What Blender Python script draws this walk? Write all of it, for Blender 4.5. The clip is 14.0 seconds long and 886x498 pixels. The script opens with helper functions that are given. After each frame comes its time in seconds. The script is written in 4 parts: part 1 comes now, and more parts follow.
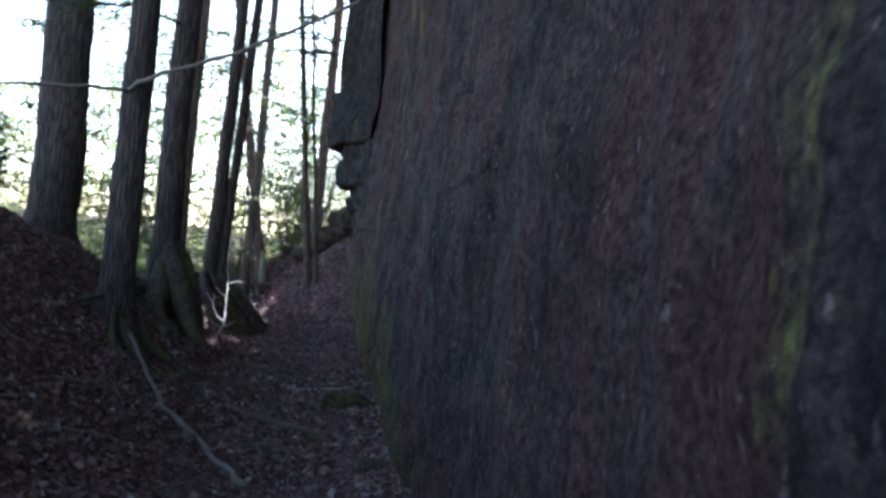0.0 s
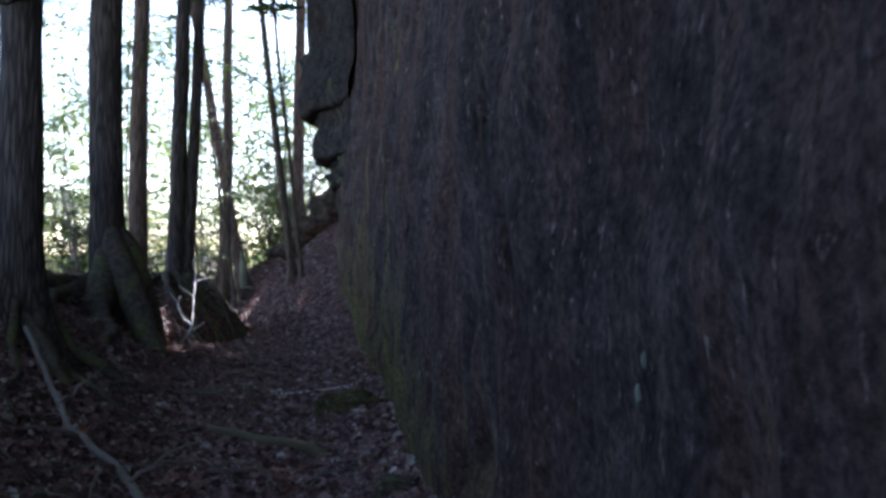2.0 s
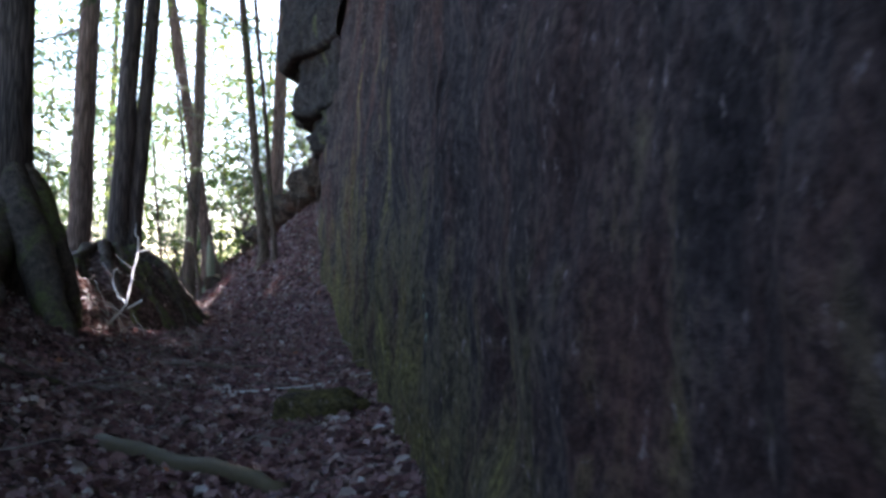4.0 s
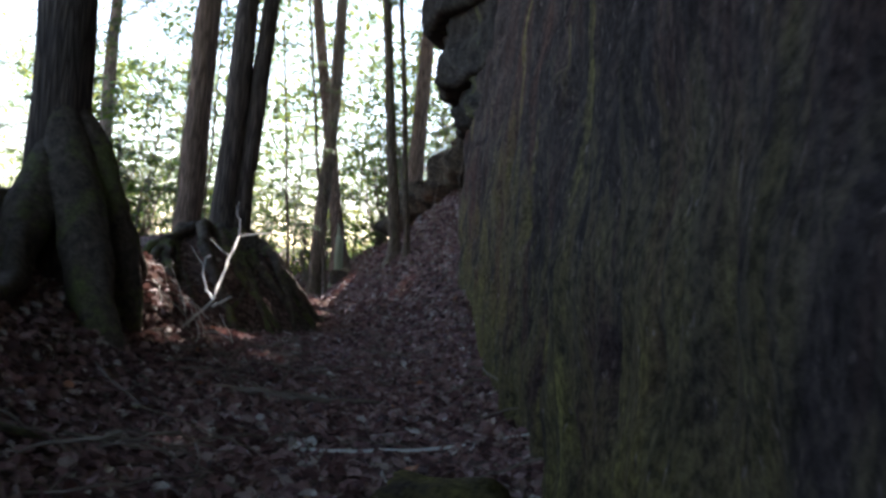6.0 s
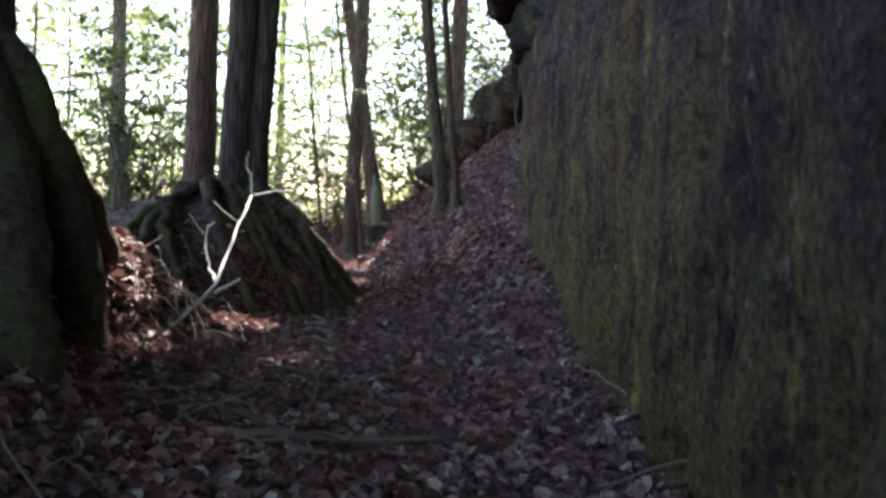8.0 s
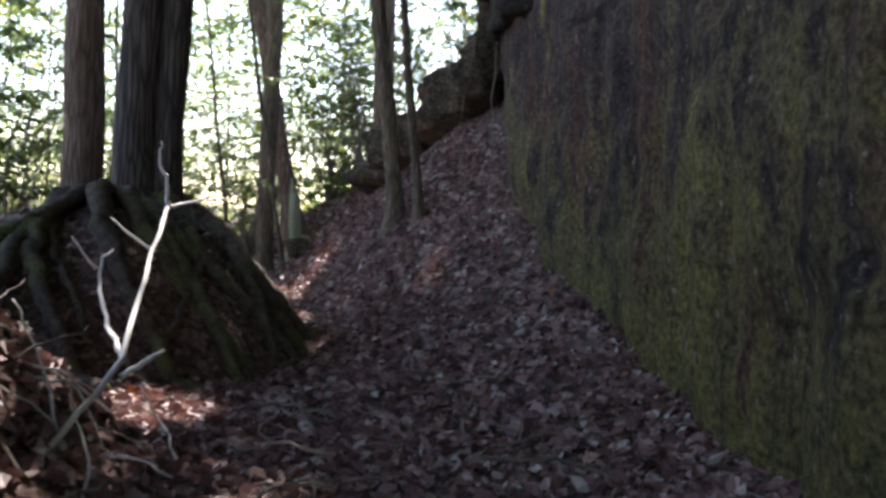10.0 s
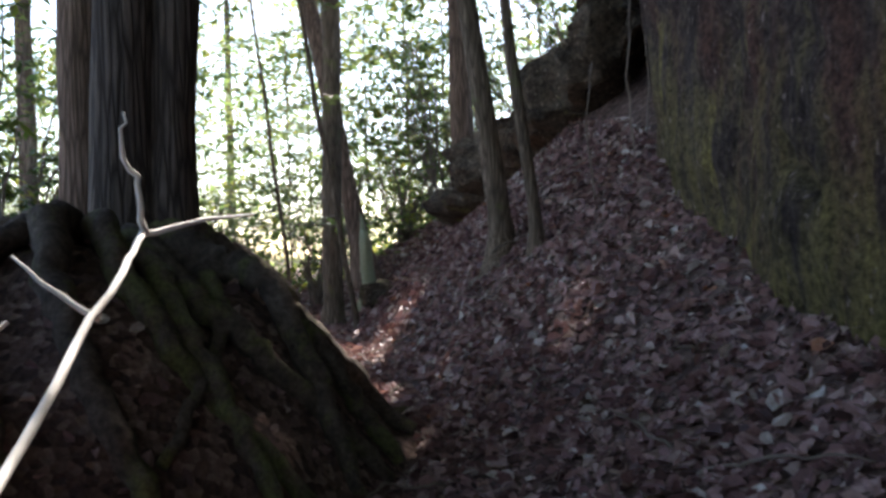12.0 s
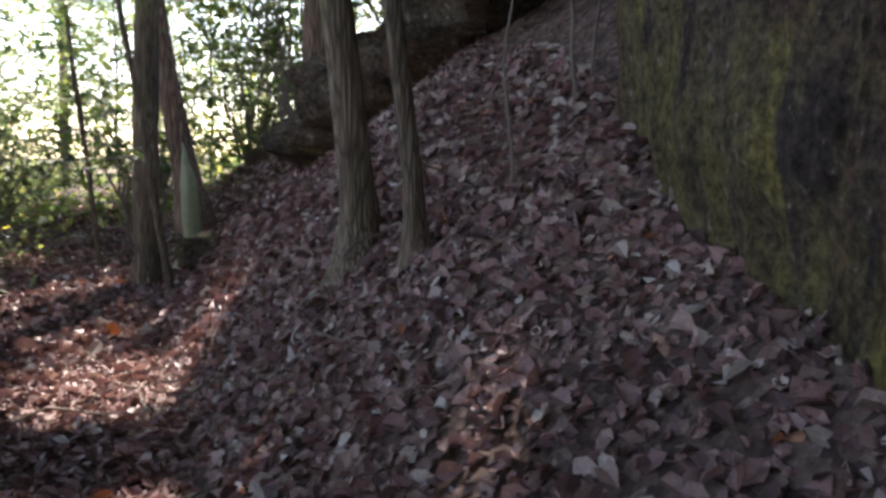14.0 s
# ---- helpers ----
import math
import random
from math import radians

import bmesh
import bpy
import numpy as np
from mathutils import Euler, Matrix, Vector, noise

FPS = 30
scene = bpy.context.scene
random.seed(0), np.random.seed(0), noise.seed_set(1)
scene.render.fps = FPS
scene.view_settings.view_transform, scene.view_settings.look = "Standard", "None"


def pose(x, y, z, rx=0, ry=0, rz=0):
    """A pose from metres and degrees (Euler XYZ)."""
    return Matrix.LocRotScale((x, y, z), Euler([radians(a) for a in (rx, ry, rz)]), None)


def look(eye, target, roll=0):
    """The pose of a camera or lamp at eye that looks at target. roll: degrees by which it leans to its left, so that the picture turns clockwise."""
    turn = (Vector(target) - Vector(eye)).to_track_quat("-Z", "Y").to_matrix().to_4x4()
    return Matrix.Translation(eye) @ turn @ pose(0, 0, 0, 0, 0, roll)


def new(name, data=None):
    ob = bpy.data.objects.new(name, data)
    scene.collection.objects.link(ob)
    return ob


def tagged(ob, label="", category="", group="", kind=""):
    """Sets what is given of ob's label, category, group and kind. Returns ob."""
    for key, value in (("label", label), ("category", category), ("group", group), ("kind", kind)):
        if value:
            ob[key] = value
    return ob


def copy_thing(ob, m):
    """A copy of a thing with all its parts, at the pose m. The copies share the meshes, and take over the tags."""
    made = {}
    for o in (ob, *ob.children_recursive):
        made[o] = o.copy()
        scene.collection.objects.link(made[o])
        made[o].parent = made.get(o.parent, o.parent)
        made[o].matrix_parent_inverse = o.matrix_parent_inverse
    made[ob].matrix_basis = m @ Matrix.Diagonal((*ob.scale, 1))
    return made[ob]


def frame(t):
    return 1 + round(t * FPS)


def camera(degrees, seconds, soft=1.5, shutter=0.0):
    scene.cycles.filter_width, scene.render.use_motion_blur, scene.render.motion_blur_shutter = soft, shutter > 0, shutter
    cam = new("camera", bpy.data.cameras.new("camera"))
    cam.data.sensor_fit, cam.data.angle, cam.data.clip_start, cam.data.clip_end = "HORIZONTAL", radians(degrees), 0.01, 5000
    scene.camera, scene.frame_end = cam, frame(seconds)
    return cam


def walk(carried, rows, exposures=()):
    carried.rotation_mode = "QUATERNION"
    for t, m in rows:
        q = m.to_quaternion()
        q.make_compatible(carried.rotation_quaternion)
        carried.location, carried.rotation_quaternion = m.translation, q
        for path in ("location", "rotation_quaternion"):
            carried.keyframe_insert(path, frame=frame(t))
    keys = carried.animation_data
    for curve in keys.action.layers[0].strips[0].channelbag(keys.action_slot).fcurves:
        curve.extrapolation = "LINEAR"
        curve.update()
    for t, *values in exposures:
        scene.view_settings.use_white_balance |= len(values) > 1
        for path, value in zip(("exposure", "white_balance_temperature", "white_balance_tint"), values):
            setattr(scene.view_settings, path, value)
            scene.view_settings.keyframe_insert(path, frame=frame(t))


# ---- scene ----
cam = camera(50.00, 14.0, soft=3.0, shutter=0.25)
# seconds, place in metres, turn in degrees
PATH = [
    (0.0, 0.603, 3.117, 2.469, 89.96, -5.93, 1.51),
    (0.5, 0.49, 3.985, 2.278, 91.05, -3.21, 1.21),
    (1.0, 0.332, 4.823, 2.154, 90.38, -2.79, 1.25),
    (1.5, 0.293, 5.557, 1.903, 89.52, -1.33, 2.06),
    (2.0, 0.284, 6.288, 1.771, 90.3, -0.38, 0.9),
    (2.5, 0.269, 7.02, 1.618, 90.84, -1.87, -1.13),
    (5.0, -0.235, 10.931, 1.115, 91.3, -3.25, 3.65),
    (5.5, -0.275, 11.482, 1.168, 92.59, -3.16, 10.1),
    (6.0, -0.441, 12.475, 1.212, 90.65, -5.4, 8.2),
    (6.5, -0.48, 13.283, 1.189, 89.7, -8.02, 8.76),
    (7.0, -0.614, 13.756, 1.296, 87.88, -4.02, 9.56),
    (9.5, -2.005, 16.648, 1.254, 87.02, -2.03, 10.28),
    (10.0, -2.293, 17.294, 1.291, 87.79, -2.02, 3.67),
    (10.5, -2.468, 18.003, 1.265, 91.23, -3.37, 1.44),
    (11.0, -2.612, 18.544, 1.267, 91.86, -4.15, 2.62),
    (11.5, -2.767, 19.114, 1.253, 92.12, -4.68, 3.34),
    (12.0, -2.929, 19.988, 1.176, 90.2, 1.63, 7.78),
    (12.5, -3.136, 20.76, 1.338, 96.15, -1.15, 7.94),
    (13.0, -3.087, 21.481, 1.472, 93.07, -1.95, 5.17),
    (13.5, -3.102, 22.239, 1.543, 88.77, -1.47, 1.93),
    (14.0, -3.112, 22.855, 1.637, 84.68, -0.61, -0.42),
]
LIGHT = [(0.0, 2.3, 5750, 13), (0.5, 2.2, 5700, 13), (1.0, 1.9, 5750, 14), (2.5, 2.3, 5800, 17), (5.0, 2.65, 6200, 16), (6.0, 2.2, 6550, 13), (6.6, 2.65, 6750, 12), (7.2, 2.7, 6700, 12), (9.5, 2.45, 6700, 14), (11.5, 2.4, 6800, 14), (12.5, 2.05, 6750, 13), (14.0, 2.4, 7100, 16)]
walk(cam, [(t, pose(x, y, z, rx, ry, rz)) for t, x, y, z, rx, ry, rz in PATH], LIGHT)

# ---- world, sun, exposure ----
SUN_AZ, SUN_EL = 4.0, 48.0      # degrees to the left of +y, and above the horizon
world = bpy.data.worlds.new("sky_world")
scene.world = world
world.use_nodes = True
wn = world.node_tree
sky = wn.nodes.new("ShaderNodeTexSky")
sky.sky_type = "NISHITA"
sky.sun_disc = False
sky.sun_elevation = radians(SUN_EL)
sky.sun_rotation = radians(-SUN_AZ)
sky.air_density, sky.dust_density = 1.0, 0.6
bg = wn.nodes["Background"]
bg.inputs["Strength"].default_value = 0.15
wn.links.new(sky.outputs[0], bg.inputs["Color"])
sun_data = bpy.data.lights.new("sun", "SUN")
sun_data.energy, sun_data.angle, sun_data.color = 4.5, radians(0.6), (1.0, 0.97, 0.94)
sun = new("sun", sun_data)
sun.matrix_world = look((0, 0, 30), (math.sin(radians(SUN_AZ)) * 30 * math.cos(radians(SUN_EL)),
                                     -math.cos(radians(SUN_AZ)) * 30 * math.cos(radians(SUN_EL)),
                                     30 - 30 * math.sin(radians(SUN_EL))))


# ---- materials ----
def material(name, rough=0.8):
    m = bpy.data.materials.new(name)
    m.use_nodes = True
    nt = m.node_tree
    b = nt.nodes["Principled BSDF"]
    b.inputs["Roughness"].default_value = rough
    b.inputs["Specular IOR Level"].default_value = 0.25
    return m, nt, b


def node(nt, kind, **inputs):
    n = nt.nodes.new(kind)
    for k, v in inputs.items():
        n.inputs[k.replace("_", " ")].default_value = v
    return n


def coords(nt, scale=(1, 1, 1), space="Object"):
    tc = nt.nodes.new("ShaderNodeTexCoord")
    mp = nt.nodes.new("ShaderNodeMapping")
    mp.inputs["Scale"].default_value = scale
    nt.links.new(tc.outputs[space], mp.inputs["Vector"])
    return mp.outputs[0]


def noise_tex(nt, vec, scale, detail=6, rough=0.6):
    n = node(nt, "ShaderNodeTexNoise", Scale=scale, Detail=detail, Roughness=rough)
    nt.links.new(vec, n.inputs["Vector"])
    return n.outputs["Fac"]


def ramp(nt, fac, stops):
    r = nt.nodes.new("ShaderNodeValToRGB")
    el = r.color_ramp.elements
    while len(el) < len(stops):
        el.new(0.5)
    for e, (p, c) in zip(el, stops):
        e.position, e.color = p, (*c, 1) if len(c) == 3 else c
    nt.links.new(fac, r.inputs["Fac"])
    return r.outputs["Color"]


def mix(nt, fac, a, b, blend="MIX"):
    m = nt.nodes.new("ShaderNodeMix")
    m.data_type, m.blend_type = "RGBA", blend
    for s, v in ((m.inputs[0], fac), (m.inputs[6], a), (m.inputs[7], b)):
        if isinstance(v, (int, float)):
            s.default_value = v
        elif isinstance(v, tuple):
            s.default_value = (*v, 1)
        else:
            nt.links.new(v, s)
    return m.outputs[2]


def bump(nt, bsdf, height, strength, distance, base=None):
    b = node(nt, "ShaderNodeBump", Strength=strength, Distance=distance)
    nt.links.new(height, b.inputs["Height"])
    if base is not None:
        nt.links.new(base, b.inputs["Normal"])
    nt.links.new(b.outputs[0], bsdf.inputs["Normal"])
    return b.outputs[0]


def math_node(nt, op, a, b=0.0, c=None):
    n = nt.nodes.new("ShaderNodeMath")
    n.operation = op
    for s, v in zip(n.inputs, (a, b, c)):
        if v is None:
            continue
        if isinstance(v, (int, float)):
            s.default_value = v
        else:
            nt.links.new(v, s)
    return n.outputs[0]


def rock_material(name, dark, light, moss, moss_near, moss_far, stain, stain_at=0.58):
    """Weathered sandstone; moss grows from moss_near at the near end to moss_far at the far, damper end, and towards the foot."""
    m, nt, b = material(name, 0.95)
    b.inputs["Specular IOR Level"].default_value = 0.1
    v = coords(nt)
    sep = nt.nodes.new("ShaderNodeSeparateXYZ")
    nt.links.new(v, sep.inputs[0])
    big = noise_tex(nt, v, 0.8, 5, 0.6)
    mid = noise_tex(nt, v, 3.6, 8, 0.68)
    fine = noise_tex(nt, v, 26, 7, 0.7)
    grit = noise_tex(nt, v, 95, 4, 0.75)
    run = noise_tex(nt, coords(nt, (2.6, 2.6, 0.22)), 2.6, 6, 0.62)
    bed = noise_tex(nt, coords(nt, (0.35, 0.35, 3.2)), 2.2, 7, 0.65)
    half = tuple((p + q) / 2 for p, q in zip(dark, light))
    col = ramp(nt, mid, [(0.36, dark), (0.5, half), (0.66, light)])
    col = mix(nt, 1.0, col, ramp(nt, big, [(0.34, (0.72, 0.70, 0.70)), (0.66, (1.25, 1.25, 1.25))]), "MULTIPLY")
    rust = noise_tex(nt, coords(nt, (1.1, 1.1, 0.3)), 1.3, 7, 0.65)
    col = mix(nt, ramp(nt, rust, [(stain_at - 0.05, (0, 0, 0)), (stain_at + 0.1, (0.75, 0.75, 0.75))]), col, stain)
    col = mix(nt, 1.0, col, ramp(nt, run, [(0.36, (0.84, 0.84, 0.84)), (0.5, (1.0, 1.0, 1.0)), (0.66, (1.16, 1.15, 1.1))]), "MULTIPLY")
    mr = nt.nodes.new("ShaderNodeMapRange")
    for k, val in ((1, 7.0), (2, 20.0), (3, moss_near), (4, moss_far)):
        mr.inputs[k].default_value = val
    nt.links.new(sep.outputs["Y"], mr.inputs[0])
    damp = math_node(nt, "MULTIPLY_ADD", sep.outputs["Z"], -0.07, mr.outputs[0])
    patch = math_node(nt, "ADD", math_node(nt, "MULTIPLY", big, 0.35), math_node(nt, "ADD", math_node(nt, "MULTIPLY", run, 0.35), math_node(nt, "MULTIPLY", mid, 0.3)))
    mo = math_node(nt, "ADD", patch, damp)
    moss_col = mix(nt, fine, tuple(c * 0.6 for c in moss), tuple(c * 1.15 for c in moss))
    col = mix(nt, ramp(nt, mo, [(0.5, (0, 0, 0)), (0.66, (0.8, 0.8, 0.8))]), col, moss_col)
    line = noise_tex(nt, coords(nt, (2.4, 2.4, 0.06)), 1.1, 4, 0.55)
    broken = math_node(nt, "ADD", line, math_node(nt, "MULTIPLY", math_node(nt, "SUBTRACT", mid, 0.5), 0.3))
    col = mix(nt, ramp(nt, broken, [(0.62, (0, 0, 0)), (0.72, (0.8, 0.8, 0.8))]), col, tuple(c * 1.7 for c in moss))
    # pale grit and lichen flecks drawn out by running water
    fleck = noise_tex(nt, coords(nt, (1.0, 1.0, 0.6)), 21.0, 5, 0.65)
    col = mix(nt, ramp(nt, fleck, [(0.61, (0, 0, 0)), (0.69, (0.9, 0.9, 0.9))]), col, tuple(min(0.55, c * 2.2) for c in light))
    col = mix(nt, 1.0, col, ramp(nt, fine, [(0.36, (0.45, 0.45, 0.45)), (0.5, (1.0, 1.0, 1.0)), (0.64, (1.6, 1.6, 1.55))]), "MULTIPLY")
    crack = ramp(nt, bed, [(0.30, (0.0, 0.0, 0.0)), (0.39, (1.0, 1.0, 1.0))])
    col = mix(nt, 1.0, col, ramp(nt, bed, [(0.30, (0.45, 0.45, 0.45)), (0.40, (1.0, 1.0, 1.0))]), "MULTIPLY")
    # weathered pits; the shade inside them is also multiplied into the colour
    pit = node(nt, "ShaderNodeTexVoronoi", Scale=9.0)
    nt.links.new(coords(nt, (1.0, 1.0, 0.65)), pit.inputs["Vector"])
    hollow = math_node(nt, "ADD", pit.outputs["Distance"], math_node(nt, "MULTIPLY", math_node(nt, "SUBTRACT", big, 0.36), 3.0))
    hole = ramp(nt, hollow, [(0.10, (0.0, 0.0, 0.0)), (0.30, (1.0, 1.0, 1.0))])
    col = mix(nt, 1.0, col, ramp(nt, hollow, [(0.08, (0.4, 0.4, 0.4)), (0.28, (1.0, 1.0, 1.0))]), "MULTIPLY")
    nt.links.new(col, b.inputs["Base Color"])
    n1 = bump(nt, b, mid, 0.6, 0.07)
    n2 = bump(nt, b, run, 0.25, 0.03, n1)
    n3 = bump(nt, b, hole, 0.9, 0.04, n2)
    n4 = bump(nt, b, crack, 0.5, 0.02, n3)
    n5 = bump(nt, b, fine, 1.0, 0.032, n4)
    bump(nt, b, grit, 0.6, 0.006, n5)
    return m


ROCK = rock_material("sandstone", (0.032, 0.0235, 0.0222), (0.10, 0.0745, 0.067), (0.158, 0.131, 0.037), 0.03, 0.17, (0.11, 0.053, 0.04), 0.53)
# same rock as the boulder, darkened to stand in for the overhang's shade
ROCK_SHADED = rock_material("shaded_sandstone", (0.022, 0.019, 0.018), (0.07, 0.062, 0.055), (0.06, 0.06, 0.022), -0.02, 0.0, (0.05, 0.035, 0.03))
ROCK_MOSSY = rock_material("mossy_sandstone", (0.045, 0.034, 0.026), (0.15, 0.115, 0.084), (0.115, 0.112, 0.04), 0.0, 0.09, (0.11, 0.055, 0.032), 0.54)


def bark_material(name, dark, light, moss=0.0, groove=1.0):
    m, nt, b = material(name, 0.92)
    v = coords(nt, (1, 1, 0.07))
    w = coords(nt)
    ridges = node(nt, "ShaderNodeTexVoronoi", Scale=26.0 * groove)
    ridges.feature = "DISTANCE_TO_EDGE"
    warp = nt.nodes.new("ShaderNodeVectorMath")
    warp.operation = "ADD"
    nz = nt.nodes.new("ShaderNodeTexNoise")
    nz.inputs["Scale"].default_value = 4.0
    nt.links.new(v, nz.inputs["Vector"])
    sc = nt.nodes.new("ShaderNodeVectorMath")
    sc.operation = "SCALE"
    sc.inputs["Scale"].default_value = 0.12
    nt.links.new(nz.outputs["Color"], sc.inputs[0])
    nt.links.new(v, warp.inputs[0])
    nt.links.new(sc.outputs[0], warp.inputs[1])
    nt.links.new(warp.outputs[0], ridges.inputs["Vector"])
    fac = ramp(nt, ridges.outputs["Distance"], [(0.0, (0, 0, 0)), (0.22, (1, 1, 1))])
    grain = noise_tex(nt, v, 30, 6, 0.7)
    big = noise_tex(nt, w, 1.3, 5, 0.6)
    col = mix(nt, fac, tuple(c * 0.55 for c in dark), mix(nt, ramp(nt, grain, [(0.38, (0, 0, 0)), (0.62, (1, 1, 1))]), dark, light))
    col = mix(nt, 1.0, col, ramp(nt, big, [(0.3, (0.7, 0.7, 0.7)), (0.7, (1.2, 1.15, 1.1))]), "MULTIPLY")
    if moss:
        col = mix(nt, ramp(nt, noise_tex(nt, w, 2.2, 8, 0.7), [(0.62 - moss, (0, 0, 0)), (0.72 - moss, (0.9, 0.9, 0.9))]), col, (0.13, 0.135, 0.045))
    nt.links.new(col, b.inputs["Base Color"])
    n1 = bump(nt, b, fac, 0.6, 0.016)
    bump(nt, b, grain, 0.5, 0.008, n1)
    return m


BARK = bark_material("hemlock_bark", (0.07, 0.052, 0.043), (0.17, 0.13, 0.108))
BARK_RED = bark_material("reddish_bark", (0.14, 0.09, 0.065), (0.30, 0.20, 0.15))
BARK_GREY = bark_material("smooth_grey_bark", (0.13, 0.092, 0.064), (0.26, 0.195, 0.14), 0.05, 1.6)


def root_material():
    m, nt, b = material("root_bark", 0.92)
    v = coords(nt)
    big, mid, fine = noise_tex(nt, v, 2.6, 8, 0.7), noise_tex(nt, v, 11, 9, 0.75), noise_tex(nt, v, 45, 8, 0.75)
    col = ramp(nt, mid, [(0.38, (0.05, 0.036, 0.028)), (0.5, (0.10, 0.074, 0.056)), (0.66, (0.17, 0.13, 0.098))])
    col = mix(nt, ramp(nt, big, [(0.5, (0, 0, 0)), (0.6, (0.9, 0.9, 0.9))]), col, mix(nt, fine, (0.075, 0.08, 0.028), (0.2, 0.2, 0.07)))
    col = mix(nt, 1.0, col, ramp(nt, fine, [(0.36, (0.6, 0.6, 0.6)), (0.5, (1, 1, 1)), (0.64, (1.3, 1.3, 1.3))]), "MULTIPLY")
    nt.links.new(col, b.inputs["Base Color"])
    n1 = bump(nt, b, mid, 0.8, 0.04)
    bump(nt, b, fine, 0.8, 0.012, n1)
    return m


BARK_ROOT = root_material()
BARK_FAR = bark_material("far_bark", (0.16, 0.12, 0.10), (0.34, 0.27, 0.22), 0.0, 0.8)


def plain_wood(name, a, c, rough=0.7):
    m, nt, b = material(name, rough)
    v = coords(nt, (1, 1, 1))
    g = noise_tex(nt, v, 22, 7, 0.7)
    nt.links.new(mix(nt, g, a, c), b.inputs["Base Color"])
    bump(nt, b, g, 0.4, 0.006)
    return m


DEADWOOD = plain_wood("bleached_deadwood", (0.55, 0.50, 0.44), (0.80, 0.76, 0.70))
TWIG = plain_wood("brown_twig", (0.10, 0.075, 0.055), (0.26, 0.20, 0.16))
MOSSY_WOOD = plain_wood("mossy_log_wood", (0.06, 0.048, 0.026), (0.14, 0.105, 0.056))
STUMP_MOSS = plain_wood("pale_mossy_stump", (0.16, 0.17, 0.09), (0.36, 0.34, 0.22))


def leaf_material(name, stops, translucent, rough=0.45, glow=(1.5, 1.5, 0.7)):
    """Leaves: one colour for each leaf, light shining through."""
    m, nt, b = material(name, rough)
    geo = nt.nodes.new("ShaderNodeNewGeometry")
    col = ramp(nt, geo.outputs["Random Per Island"], stops)
    vein = noise_tex(nt, coords(nt), 60, 3, 0.6)
    col = mix(nt, 1.0, col, ramp(nt, vein, [(0.3, (0.75, 0.75, 0.75)), (0.7, (1.15, 1.15, 1.15))]), "MULTIPLY")
    nt.links.new(col, b.inputs["Base Color"])
    if translucent:
        tr = nt.nodes.new("ShaderNodeBsdfTranslucent")
        nt.links.new(mix(nt, 1.0, col, glow, "MULTIPLY"), tr.inputs["Color"])
        sh = nt.nodes.new("ShaderNodeMixShader")
        sh.inputs[0].default_value = translucent
        nt.links.new(b.outputs[0], sh.inputs[1])
        nt.links.new(tr.outputs[0], sh.inputs[2])
        nt.links.new(sh.outputs[0], nt.nodes["Material Output"].inputs["Surface"])
    return m


LITTER = leaf_material("dead_leaves", [(0.0, (0.075, 0.042, 0.04)), (0.3, (0.17, 0.086, 0.08)), (0.6, (0.25, 0.138, 0.125)), (0.82, (0.335, 0.208, 0.185)), (0.94, (0.38, 0.29, 0.25)), (0.99, (0.54, 0.47, 0.42)), (1.0, (0.38, 0.13, 0.05))], 0.12, 0.55, (1.2, 1.1, 1.0))
RHODO = leaf_material("rhododendron_leaf", [(0.0, (0.045, 0.085, 0.03)), (0.6, (0.09, 0.14, 0.045)), (1.0, (0.16, 0.18, 0.05))], 0.5, 0.35)
NEEDLE = leaf_material("hemlock_needles", [(0.0, (0.035, 0.065, 0.04)), (0.7, (0.07, 0.11, 0.05)), (1.0, (0.12, 0.14, 0.05))], 0.4, 0.55)
WOODS = leaf_material("far_woods_leaf", [(0.0, (0.09, 0.14, 0.10)), (0.5, (0.15, 0.20, 0.13)), (0.85, (0.21, 0.23, 0.11)), (1.0, (0.30, 0.26, 0.09))], 0.72, 0.5)
MOSS = leaf_material("moss_tufts", [(0.0, (0.06, 0.085, 0.02)), (1.0, (0.13, 0.14, 0.035))], 0.2, 0.9)


def soil_material():
    m, nt, b = material("leaf_mould", 0.95)
    v = coords(nt)
    cells = node(nt, "ShaderNodeTexVoronoi", Scale=24.0)
    nt.links.new(v, cells.inputs["Vector"])
    sep = nt.nodes.new("ShaderNodeSeparateColor")
    nt.links.new(cells.outputs["Color"], sep.inputs[0])
    col = ramp(nt, math_node(nt, "MULTIPLY_ADD", sep.outputs[0], 0.35, math_node(nt, "MULTIPLY", noise_tex(nt, v, 38, 9, 0.75), 0.65)), [(0.28, (0.035, 0.022, 0.02)), (0.46, (0.10, 0.06, 0.05)), (0.62, (0.18, 0.115, 0.095)), (0.75, (0.30, 0.22, 0.18))])
    big = noise_tex(nt, v, 0.8, 6, 0.6)
    fine = noise_tex(nt, v, 30, 8, 0.7)
    col = mix(nt, 1.0, col, ramp(nt, big, [(0.3, (0.6, 0.6, 0.6)), (0.7, (1.2, 1.15, 1.1))]), "MULTIPLY")
    nt.links.new(col, b.inputs["Base Color"])
    n1 = bump(nt, b, cells.outputs["Distance"], 0.6, 0.03)
    bump(nt, b, fine, 0.6, 0.02, n1)
    return m


SOIL = soil_material()


# ---- building helpers ----
def part(name, bm, mat, parent=None, label="", smooth=True):
    """Links a bmesh as one mesh object, under a thing or a part if one is given."""
    me = bpy.data.meshes.new(name)
    bm.to_mesh(me)
    bm.free()
    me.materials.append(mat)
    if smooth:
        me.polygons.foreach_set("use_smooth", [True] * len(me.polygons))
    ob = new(name, me)
    if parent is not None:
        ob.parent = parent
        ob.matrix_parent_inverse = parent.matrix_basis.inverted()
    if label:
        ob["label"] = label
    return ob


